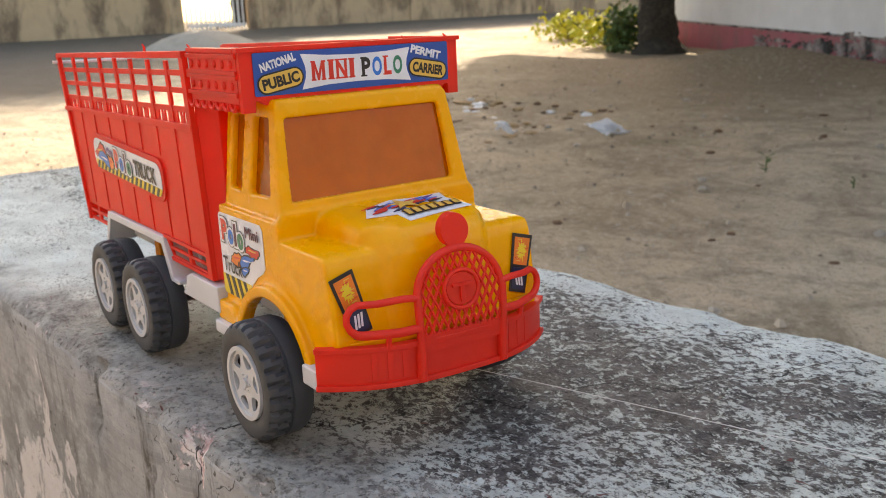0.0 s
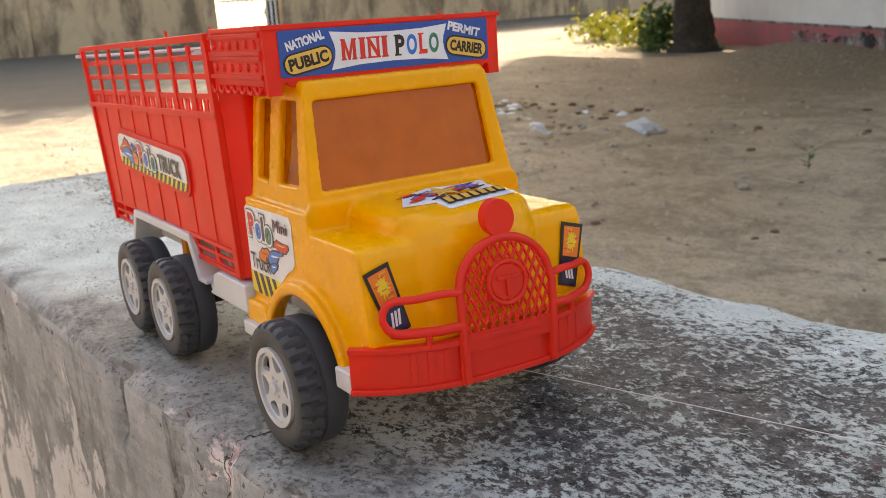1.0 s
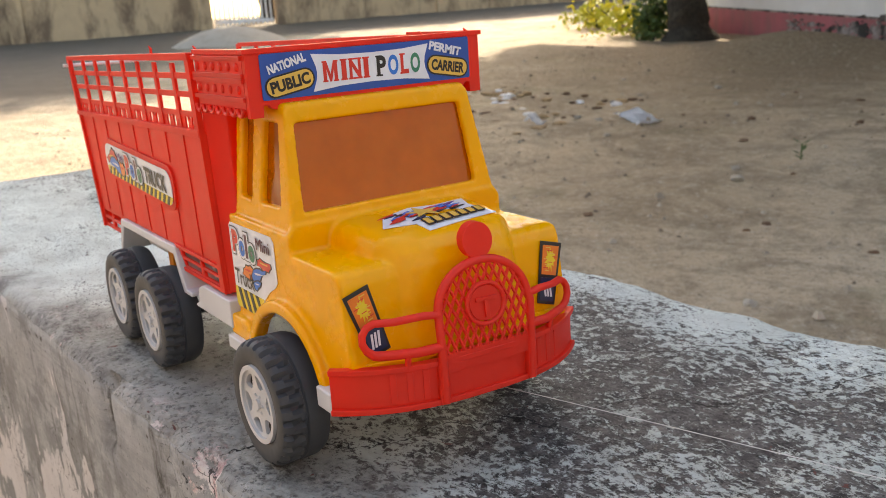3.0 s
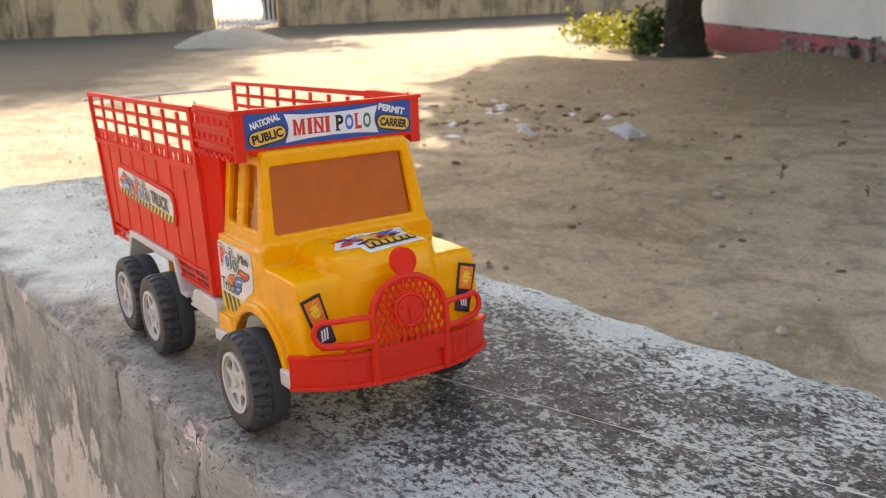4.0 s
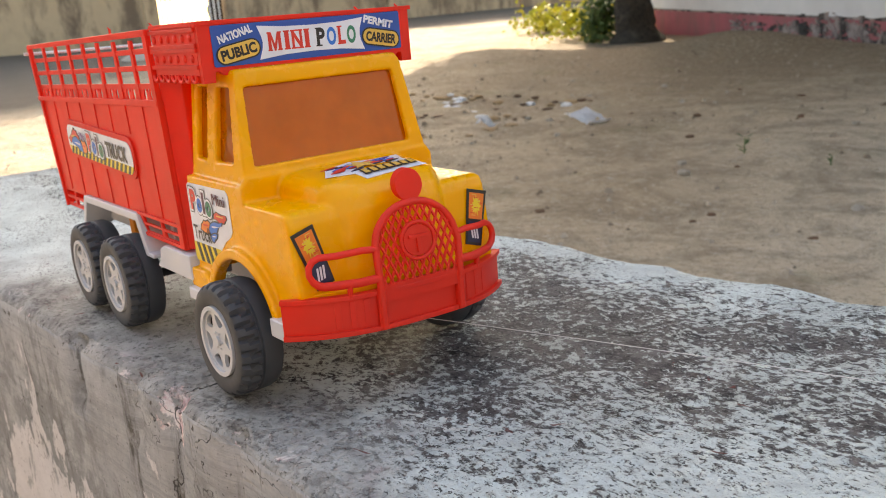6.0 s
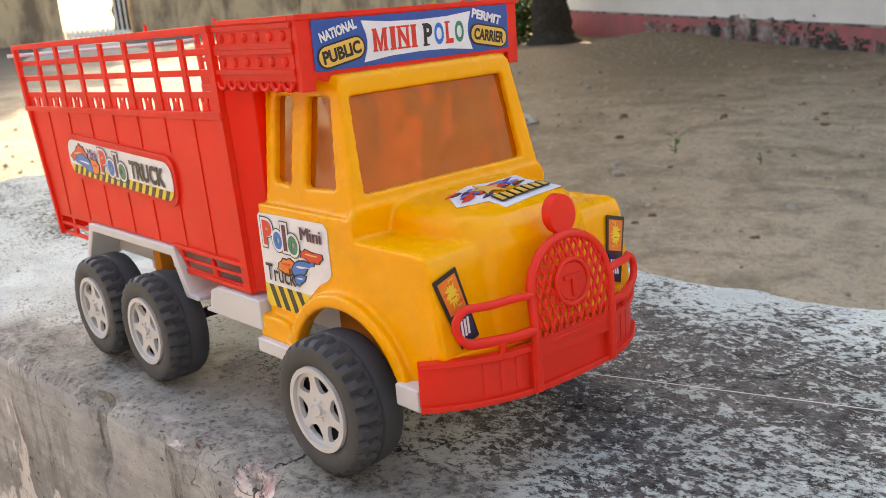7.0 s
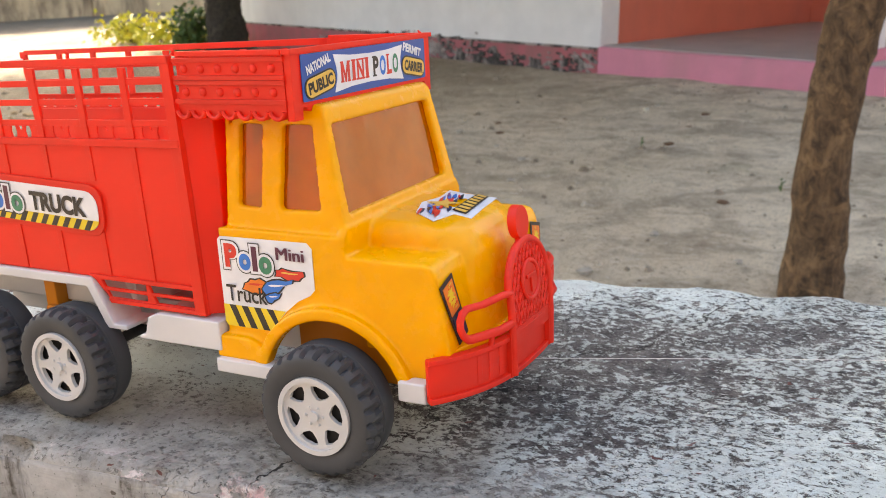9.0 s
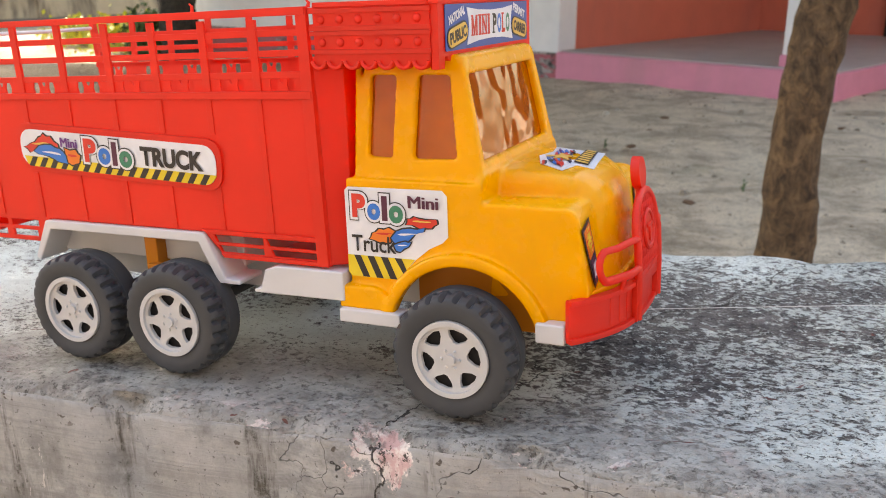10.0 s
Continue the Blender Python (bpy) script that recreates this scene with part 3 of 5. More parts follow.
def building():
    ob = new("school_building")
    ob.matrix_world = Matrix.Translation(CORNER + Vector((0, 0, BASE_Z))) @ ROT
    tagged(ob, "white single-storey building with pink plinth and open veranda", "building")
    H = 0.38

    def slab_box(name, mat, *d, label="", bevel=0.012):
        bm = bm_new()
        box(bm, *d)
        return part(name, bm, mat, ob, label, bevel=bevel)

    # plinth of the long wall with a strip of broken plaster, and the veranda's plinth
    slab_box("plinth", PINK_OLD, -6.9, -0.002, 0.03, 3.0, -0.4, H - 0.01, label="faded pink plinth with crumbling plaster")
    rnd = random.Random(4)
    bm = bm_new()
    for k in range(900):
        x = rnd.uniform(-4.2, -0.05)
        mid = 0.19 + 0.06 * math.sin(x * 2.3 + 0.6)
        z = mid + rnd.gauss(0, 0.065)
        s = min(0.055, 0.01 + rnd.expovariate(1 / 0.012))
        v = box(bm, x - s, x + s, 0.026 - rnd.random() * 0.022, 0.08, z - s * 0.5, z + s * 0.5)
        for q in v:
            q.co += Vector((rnd.uniform(-1, 1), rnd.uniform(-0.3, 0.3), rnd.uniform(-1, 1))) * s * 0.45
    tagged(part("exposed_masonry", bm, RUBBLE, ob, "dark rubble where the plaster fell off", bevel=0.008), kind="stuff")
    slab_box("veranda_plinth", PINK, 0.0, 2.50, 0.0, 4.0, -0.4, H, label="bright pink plinth of the veranda")
    slab_box("veranda_floor", VER_FLOOR, 0.02, 2.48, 0.05, 3.99, H, H + 0.012, bevel=0.004)
    slab_box("wall", LIMEWASH, -6.9, -0.0, 0.035, 0.30, H - 0.02, 3.3, label="limewashed wall with grey stains")
    slab_box("skirting_crack", RUBBLE, -6.8, -0.02, 0.022, 0.2, H - 0.035, H - 0.01)
    slab_box("notice_panel", VER_FLOOR, -1.05, -0.3, 0.012, 0.05, H + 0.50, H + 0.9, label="grey notice board on the wall")
    slab_box("side_wall", SALMON, -0.30, -0.0, 0.30, 4.0, H, 3.3, label="salmon-red veranda wall")
    slab_box("back_wall", SALMON, -0.3, 4.5, 4.0, 4.25, -0.3, 3.3, label="salmon-red veranda wall")
    for x in (0.95, 1.5):
        slab_box("door_post", BARK_F, x + 0.5, x + 0.64, 3.9, 4.0, H, 2.4, label="dark wooden door post")
    slab_box("column", LIMEWASH, 2.02, 2.30, 0.12, 0.42, H + 0.01, 3.3, label="square white column, pink at its foot")
    slab_box("column_foot", PINK, 2.005, 2.315, 0.105, 0.435, H, H + 0.10)
    slab_box("veranda_parapet", PINK, 3.1, 4.6, 1.7, 1.9, -0.3, 0.6)
    slab_box("roof", ROOF_C, -7.3, 4.8, -0.6, 5.2, 3.3, 3.45, label="flat concrete roof slab")
    slab_box("rear_wall", LIMEWASH, -6.9, 4.5, 4.7, 4.9, -0.4, 3.3)


building()

# ---- unseen walls added behind the camera and to the east, cutting sky light ----
def light_blocking_walls():
    bm = bm_new()
    box(bm, -3.5, 6.0, -2.75, -2.5, -0.3, 3.2)
    tagged(part("wall_south", bm, BLOCKER, bevel=0.01), "unseen plain greyish limewashed wall, added to cut sky light", "wall", kind="structure")
    bm = bm_new()
    box(bm, 7.5, 7.8, -2.75, 16.0, -0.5, 4.5)
    tagged(part("wall_east", bm, DIM, bevel=0.01), "unseen plain dark grey wall, added to darken reflections", "wall", kind="structure")


light_blocking_walls()

# ---- the boundary wall with its gate ----
WALL_A, WALL_B = Vector((-23.5, -3.0, 0)), Vector((-19.0, 17.0, 0))
WD = (WALL_B - WALL_A).normalized()


def boundary_wall():
    ob = new("boundary_wall")
    ob.matrix_world = Matrix.Translation(WALL_A) @ Matrix((WD, Vector((-WD.y, WD.x, 0)), Vector((0, 0, 1)))).transposed().to_4x4()
    tagged(ob, "tall weathered ochre plaster boundary wall with dark damp stains", "wall", kind="structure")
    L = (WALL_B - WALL_A).length
    for x0, x1 in ((-12, 11.2), (12.8, L + 14)):
        bm = bm_new()
        n = int((x1 - x0) / 0.5)
        for k in range(n):
            a, b = x0 + (x1 - x0) * k / n, x0 + (x1 - x0) * (k + 1) / n
            box(bm, a, b, 0, 0.3, -0.6, 4.2)
        part("wall_panel", bm, PLASTER_Y, ob)
    for x in (-6, -2, 2, 6.8, 10.9, 12.8, 17, 21, 25):
        bm = bm_new()
        box(bm, x, x + 0.32, -0.07, 0.37, -0.6, 4.35)
        part("pillar", bm, PLASTER_Y, ob, bevel=0.015)
    bm = bm_new()
    box(bm, -12, 10.9, -0.05, 0.35, 4.2, 4.3)
    part("coping", bm, ROOF_C, ob)
    gate = new("gate")
    gate.matrix_world = ob.matrix_world @ Matrix.Translation((11.92, 0.15, 0))
    tagged(gate, "pale painted iron gate of upright bars, closed", "gate")
    z0 = 0.72
    for z in (z0 + 0.1, z0 + 0.9, z0 + 1.9):
        bm = bm_new()
        box(bm, -0.62, 0.8, -0.03, 0.03, z, z + 0.07)
        part("rail", bm, GATE_P, gate)
    for k in range(13):
        bm = bm_new()
        x = -0.6 + k * 0.113
        tube(bm, [(x, 0, z0 + 0.05), (x, 0, z0 + 2.1)], 0.022, 6)
        part("bar", bm, GATE_P, gate)


boundary_wall()


# ---- trees ----
def crown(foot, cover, height, count, size, seed, mat):
    """Leaf clumps along the limbs: many small leaves over a spread that throws its shade on the area cover."""
    rnd = random.Random(seed)
    xs, ys = [p[0] for p in cover], [p[1] for p in cover]

    def within(x, y):
        odd = False
        for (ax, ay), (bx, by) in zip(cover, cover[1:] + cover[:1]):
            if (ay > y) != (by > y) and x < (bx - ax) * (y - ay) / (by - ay) + ax:
                odd = not odd
        return odd
    clumps = []
    while len(clumps) < 150:
        x, y, z = rnd.uniform(min(xs), max(xs)), rnd.uniform(min(ys), max(ys)), height + rnd.uniform(-0.3, 0.5)
        if within(x, y):
            k = (z - TOP * 0.5) / to_sun.z
            clumps.append((Vector((x + to_sun.x * k, y + to_sun.y * k, z)) - Vector(foot), rnd.uniform(0.55, 0.95)))
    verts, faces = [], []
    for _ in range(count):
        c, r = rnd.choice(clumps)
        p = c + Vector((rnd.gauss(0, 0.42), rnd.gauss(0, 0.42), rnd.gauss(0, 0.24))) * r
        a = Vector((rnd.uniform(-1, 1), rnd.uniform(-1, 1), rnd.uniform(-0.5, 0.5))).normalized()
        b = a.cross(Vector((rnd.uniform(-0.6, 0.6), rnd.uniform(-0.6, 0.6), 1))).normalized()
        s = size * rnd.uniform(0.6, 1.3)
        k = len(verts)
        verts += [p, p + a * s * 0.5 + b * s * 0.3, p + a * s, p + a * s * 0.5 - b * s * 0.3]
        faces.append((k, k + 1, k + 2, k + 3))
    me = bpy.data.meshes.new("crown")
    me.from_pydata([tuple(v) for v in verts], [], faces)
    me.materials.append(mat)
    return me


def trunk_mesh(pts, radii, seed, n=18):
    bm = bm_new()
    fine_p, fine_r = [], []
    for i in range(len(pts) - 1):
        for k in range(8):
            f = k / 8
            fine_p.append(Vector(pts[i]).lerp(Vector(pts[i + 1]), f))
            fine_r.append(radii[i] * (1 - f) + radii[i + 1] * f)
    fine_p.append(Vector(pts[-1]))
    fine_r.append(radii[-1])
    tube(bm, fine_p, fine_r, n)
    for v in bm.verts:
        d = noise.noise_vector(v.co * 5 + Vector((seed, 0, 0))) * 0.35 + noise.noise_vector(v.co * 16 + Vector((seed, 5, 0))) * 0.2
        r = radii[1]
        v.co += Vector((d.x, d.y, d.z * 0.3)) * r * 0.6
    return bm


def near_tree():
    x, y = 0.04, 2.3
    z = ground_z(x, y) - 0.1
    ob = new("shade_tree")
    ob.location = (x, y, z)
    tagged(ob, "tree with rough brown trunk behind the parapet", "tree")
    limbs = [(0, 0, 0), (0, 0, 0.17), (0.0, 0, 0.4), (0.03, 0, 0.72), (0.085, 0, 1.05), (0.10, 0.05, 1.5), (0.1, 0.2, 2.4), (-0.3, 0.4, 3.3)]
    part("trunk", trunk_mesh(limbs, [0.098, 0.086, 0.076, 0.069, 0.071, 0.078, 0.07, 0.055], 3), BARK_N, ob, smooth=80)
    for pts, r in (([(0.085, 0, 1.0), (0.0, -0.05, 1.08), (-0.17, -0.08, 1.17)], [0.03, 0.022, 0.016]),
                   ([(0.1, 0.2, 2.4), (-1.2, 0.8, 3.4), (-3.0, 1.5, 4.3)], [0.08, 0.06, 0.03]),
                   ([(0.1, 0.2, 2.4), (1.2, 0.2, 3.4), (2.4, -0.2, 4.2)], [0.07, 0.05, 0.03]),
                   ([(-0.3, 0.4, 3.3), (-1.5, 2.0, 4.3), (-3.0, 3.0, 4.8)], [0.07, 0.05, 0.03])):
        part("limb", trunk_mesh(pts, r, 7, 10), BARK_N, ob, smooth=80)
    cr = new("crown", crown((x, y, z), [(-0.75, -2.2), (-0.85, 0.3), (-2.6, 1.5), (-4.1, 3.0), (-4.0, 5.0), (0.5, 5.0), (3.5, 3.0), (3.5, -2.2)], 3.6, 13000, 0.36, 5, LEAF))
    cr.parent = ob


def far_tree():
    x, y = -7.15, 8.6
    ob = new("old_tree")
    ob.location = (x, y, ground_z(x, y) - 0.15)
    tagged(ob, "old tree with a thick dark trunk, flared at its foot", "tree")
    part("trunk", trunk_mesh([(0, 0, 0), (-0.02, 0, 0.3), (-0.08, 0, 0.9), (-0.1, 0, 1.8), (-0.2, 0.2, 3.2)], [0.44, 0.25, 0.205, 0.20, 0.16], 11, 20), BARK_F, ob, smooth=80)
    for pts, r in (([(-0.15, 0.1, 2.8), (-1.2, 0.5, 3.9), (-2.4, 1.5, 4.8)], [0.16, 0.1, 0.05]), ([(-0.2, 0.2, 3.2), (0.8, -0.5, 4.2), (1.8, -1.4, 4.9)], [0.16, 0.1, 0.05])):
        part("limb", trunk_mesh(pts, r, 17, 10), BARK_F, ob, smooth=80)
    cr = new("crown", crown(ob.location, [(-4.8, 3.6), (-6.2, 4.4), (-7.4, 6.4), (-6.4, 7.6), (-3.0, 7.2), (-1.0, 5.6), (-3.6, 4.6)], 4.6, 6500, 0.38, 9, LEAF))
    cr.parent = ob


# unseen tree, added so that its crown shades the ground before the wall
def added_shade_tree():
    x, y = -25.5, 11.5
    ob = new("added_shade_tree")
    ob.location = (x, y, ground_z(x, y) - 0.2)
    tagged(ob, "unseen tall leafy tree, added behind the boundary wall for its shade", "tree")
    part("trunk", trunk_mesh([(0, 0, 0), (0.1, 0, 2.0), (0, 0.1, 4.0), (-0.2, 0, 6.4)], [0.35, 0.28, 0.24, 0.12], 21, 14), BARK_F, ob, smooth=80)
    cr = new("crown", crown(ob.location, [(-8.6, 2.5), (-10.0, -0.5), (-21.0, -1.0), (-21.5, 3.4), (-17.5, 7.6), (-13.2, 6.6), (-11.5, 4.0)], 7.2, 10000, 0.6, 13, LEAF))
    cr.parent = ob


def shrub(x, y, w, h, mat, seed, label):
    ob = new("shrub")
    ob.location = (x, y, ground_z(x, y))
    tagged(ob, label, "shrub")
    rnd = random.Random(seed)
    bm = bm_new()
    for k in range(9):
        a = rnd.uniform(0, 6.28)
        tube(bm, [(0, 0, -0.02), (w * 0.3 * math.cos(a), w * 0.3 * math.sin(a), h * 0.5), (w * 0.5 * math.cos(a), w * 0.5 * math.sin(a), h * 0.9)], 0.008, 5)
    part("stem", bm, BARK_F, ob)
    verts, faces = [], []
    for _ in range(900):
        p = Vector((rnd.gauss(0, w * 0.3), rnd.gauss(0, w * 0.3), abs(rnd.gauss(0.5, 0.28)) * h))
        a = Vector((rnd.uniform(-1, 1), rnd.uniform(-1, 1), rnd.uniform(-0.2, 0.8))).normalized()
        b = a.orthogonal().normalized()
        s = rnd.uniform(0.05, 0.10)
        k = len(verts)
        verts += [p, p + a * s * 0.5 + b * s * 0.3, p + a * s, p + a * s * 0.5 - b * s * 0.3]
        faces.append((k, k + 1, k + 2, k + 3))
    me = bpy.data.meshes.new("foliage")
    me.from_pydata([tuple(v) for v in verts], [], faces)
    me.materials.append(mat)
    new("foliage", me).parent = ob


near_tree()
far_tree()
added_shade_tree()
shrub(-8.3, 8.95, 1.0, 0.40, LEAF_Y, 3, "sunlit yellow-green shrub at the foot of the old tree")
shrub(-7.6, 8.45, 0.35, 0.5, LEAF, 4, "dark green shrub against the old tree's trunk")
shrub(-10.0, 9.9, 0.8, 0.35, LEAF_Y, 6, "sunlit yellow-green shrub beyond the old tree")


def mound():
    bm = bm_new()
    n = 26
    rings = [[bm.verts.new((r * 1.1 * math.cos(k * math.tau / n), r * math.sin(k * math.tau / n), 0.40 * (1 - (r / 1.3) ** 2) - 0.05 + 0.05 * noise.noise((r * 3, k * 0.7, 0)))) for k in range(n)] for r in (1.35, 1.1, 0.85, 0.6, 0.35, 0.1)]
    for A, B in zip(rings, rings[1:]):
        for k in range(n):
            bm.faces.new((A[k], A[(k + 1) % n], B[(k + 1) % n], B[k]))
    bm.faces.new(rings[-1])
    ob = part("earth_mound", bm, HEAP, smooth=80)
    x, y = -15.2, 6.0
    ob.location, ob.scale = (x, y, ground_z(x, y)), (0.8, 0.8, 0.8)
    tagged(ob, "low heap of sand before the gate", "heap")


mound()


# ---- litter in the yard ----
def scrap(name, x, y, w, d, h, mat, seed, label, category, turn=0.0):
    """A crumpled sheet: a bent grid with thickness."""
    rnd = random.Random(seed)
    bm = bm_new()
    n = 6
    g = [[bm.verts.new((w * (i / n - 0.5) * (1 + 0.15 * rnd.uniform(-1, 1)), d * (j / n - 0.5) * (1 + 0.2 * rnd.uniform(-1, 1)), 0.012 + h * rnd.random() * (0.4 + math.sin(i)))) for i in range(n + 1)] for j in range(n + 1)]
    faces = [bm.faces.new((g[j][i], g[j][i + 1], g[j + 1][i + 1], g[j + 1][i])) for j in range(n) for i in range(n)]
    bmesh.ops.solidify(bm, geom=faces, thickness=0.003)
    ob = part(name, bm, mat, smooth=0)
    ob.location, ob.rotation_euler = (x, y, ground_z(x, y) + 0.005), (0, 0, turn)
    return tagged(ob, label, category)


scrap("paper_scrap", -3.56, 3.92, 0.37, 0.17, 0.06, PAPER, 1, "long crumpled white paper scrap on the soil", "litter", radians(-25))
scrap("paper_scrap", -4.0, 3.48, 0.13, 0.07, 0.05, PAPER, 2, "small white paper scrap on the soil", "litter", radians(15))
scrap("paper_scrap", -11.4, 10.7, 0.26, 0.2, 0.12, PAPER, 8, "white plastic bag near the old tree", "litter")


def bits(name, label, count, mat, seed, area, lo, hi, tall):
    rnd = random.Random(seed)
    for k in range(count):
        x, y = rnd.uniform(area[0], area[1]), rnd.uniform(area[2], area[3])
        s = rnd.uniform(lo, hi)
        bm = bm_new()
        bmesh.ops.create_icosphere(bm, subdivisions=1, radius=s)
        for v in bm.verts:
            v.co *= 1 + 0.35 * rnd.uniform(-1, 1)
            v.co.z *= tall
        ob = part(name, bm, mat, smooth=0)
        ob.location, ob.rotation_euler = (x, y, ground_z(x, y) + s * tall * 0.3), (0, 0, rnd.uniform(0, 6))
        tagged(ob, label, name.replace("_", " "), group=name + "s on the yard")


bits("pale_stone", "small pale stone on the soil", 34, STONE, 21, (-4.5, 1.6, 1.6, 6.2), 0.012, 0.03, 0.6)
bits("dry_leaf", "dry brown leaf on the soil", 46, LITTER_D, 22, (-5.0, 1.6, 1.3, 6.4), 0.014, 0.034, 0.35)
bits("white_scrap", "bit of white litter on the soil", 18, PAPER, 23, (-5.8, -4.0, 2.6, 4.4), 0.025, 0.06, 0.4)
bits("fallen_leaf", "curled tan fallen leaf on the sunlit soil", 46, LEAF_DRY, 25, (-6.0, -3.7, 2.3, 4.5), 0.02, 0.055, 0.4)
bits("dark_scrap", "bit of dark litter on the soil", 40, LITTER_D, 24, (-5.9, -3.9, 2.6, 4.6), 0.015, 0.04, 0.4)


def weed(x, y, s, seed):
    rnd = random.Random(seed)
    ob = new("weed")
    ob.location = (x, y, ground_z(x, y) - 0.005)
    tagged(ob, "small green weed growing in the soil", "plant", group="weeds on the yard")
    bm = bm_new()
    tube(bm, [(0, 0, 0), (0.004, 0, s * 0.9)], 0.004, 5)
    part("stem", bm, LEAF, ob)
    for k in range(9):
        a, z = rnd.uniform(0, 6.28), rnd.uniform(0.2, 0.95) * s
        d, q = Vector((math.cos(a), math.sin(a), 0.5)), Vector((-math.sin(a), math.cos(a), 0))
        bm = bm_new()
        l = s * rnd.uniform(0.35, 0.6)
        vs = [bm.verts.new(Vector((0, 0, z)) + v) for v in (Vector((0, 0, 0)), d * l * 0.5 + q * l * 0.25, d * l, d * l * 0.5 - q * l * 0.25)]
        bm.faces.new(vs)
        part("leaf", bm, LEAF, ob, smooth=0)


weed(-2.145, 3.505, 0.10, 1)
weed(-1.70, 3.50, 0.05, 2)
weed(-0.2, 3.6, 0.05, 3)
weed(-1.0, 4.4, 0.06, 4)
weed(0.45, 2.75, 0.08, 5)


def clods():
    """Countless small clods and pebbles strewn over the yard."""
    rnd = random.Random(31)
    bm = bm_new()
    for k in range(2600):
        x, y = rnd.uniform(-7, 2.4), rnd.uniform(0.9, 7.2)
        s = min(0.03, 0.004 + rnd.expovariate(1 / 0.005))
        z = ground_z(x, y) + 0.025 * noise.noise((x * 1.7, y * 1.7, 0)) + 0.012 * noise.noise((x * 6, y * 6, 3)) + s * 0.15
        t = [bm.verts.new((x + s * math.cos(a) * rnd.uniform(0.6, 1.3), y + s * math.sin(a) * rnd.uniform(0.6, 1.3), z - s * 0.3)) for a in (0.3, 1.9, 3.4, 5.0)]
        top = [bm.verts.new((v.co.x * 0.45 + x * 0.55, v.co.y * 0.45 + y * 0.55, z + s * rnd.uniform(0.3, 0.7))) for v in t]
        bm.faces.new(top)
        for i in range(4):
            bm.faces.new((t[i], t[(i + 1) % 4], top[(i + 1) % 4], top[i]))
    m = Nodes("clod_mix", 0.95)
    isl = m.t.nodes.new("ShaderNodeNewGeometry").outputs["Random Per Island"]
    base = m.mix(m.ramp(isl, 0.3, 0.9), (0.20, 0.155, 0.11), (0.50, 0.44, 0.35))
    m.color(m.mix(m.math("MULTIPLY", m.noise(60, 3), 0.4), base, (0.3, 0.25, 0.19)))
    ob = part("clods", bm, m.mat, smooth=0)
    tagged(ob, "small clods and pebbles strewn over the dry soil", "pebbles", kind="stuff")


clods()


# ---- the toy truck; its drawing is in units of 8.5 cm, x ahead, origin under the front axle ----
U = 0.085
truck = new("toy_truck")
truck.location.z = TOP + 0.0008
tagged(truck, "plastic toy truck with yellow cab and red slatted bed", "toy truck")


def toy(name, bm, mat, parent=None, label="", bevel=0.0, smooth=40, segs=2):
    return part(name, bm, mat, parent or truck, label, U, bevel * U, smooth, segs)


def lettering(name, body, mat, parent, fn, a0, a1, b0, b1, turn=0.0, bold=0.0, heavy=0.0):
    """Text set in the built-in font, fitted to a box in sticker coordinates and laid on by fn(a, b)."""
    cu = bpy.data.curves.new(name, "FONT")
    cu.body, cu.offset, cu.resolution_u = body, bold, 4
    tmp = bpy.data.objects.new(name, cu)
    scene.collection.objects.link(tmp)
    me = bpy.data.meshes.new_from_object(tmp.evaluated_get(bpy.context.evaluated_depsgraph_get()))
    bpy.data.objects.remove(tmp)
    bpy.data.curves.remove(cu)
    xs, ys = [v.co.x for v in me.vertices], [v.co.y for v in me.vertices]
    x0, x1, y0, y1 = min(xs), max(xs), min(ys), max(ys)
    ca, cb, c, s = (a0 + a1) / 2, (b0 + b1) / 2, math.cos(radians(turn)), math.sin(radians(turn))
    for v in me.vertices:
        p, q = ((v.co.x - x0) / (x1 - x0) - 0.5) * (a1 - a0), ((v.co.y - y0) / (y1 - y0) - 0.5) * (b1 - b0)
        v.co = Vector(fn(ca + p * c - q * s, cb + p * s + q * c)) * U
    if heavy:
        # thicken the strokes by laying the glyphs side by side
        bm = bm_new()
        bm.from_mesh(me)
        first = bm.verts[:] + bm.edges[:] + bm.faces[:]
        side = (Vector(fn(ca + heavy, cb)) - Vector(fn(ca, cb))) * U
        side += side.cross(Vector(fn(ca, cb + 0.01)) - Vector(fn(ca, cb))).normalized() * 0.0006 * U
        for k in (1, 2):
            d = bmesh.ops.duplicate(bm, geom=first)
            for v in d["geom"]:
                if isinstance(v, bmesh.types.BMVert):
                    v.co += side * k
        bm.to_mesh(me)
        bm.free()
    me.materials.append(mat)
    ob = new(name, me)
    ob.parent = parent
    return ob


def patch(name, outline, mat, parent, fn, lift, label=""):
    """A printed patch: a thin plate on the surface that fn(a, b, lift) describes."""
    bm = bm_new()
    slab(bm, outline, [], lift - 0.004, lift, fn)
    return toy(name, bm, mat, parent, label, smooth=0)


def turned(pts, ca, cb, deg):
    c, s = math.cos(radians(deg)), math.sin(radians(deg))
    return [(ca + p * c - q * s, cb + p * s + q * c) for p, q in pts]


# -- cab --
def lean(z):
    return 0.0 if z < 1.225 else 0.035 + 0.125 * (z - 1.3)


def ws_x(z):
    return 0.105 - 0.205 * (z - 1.28)


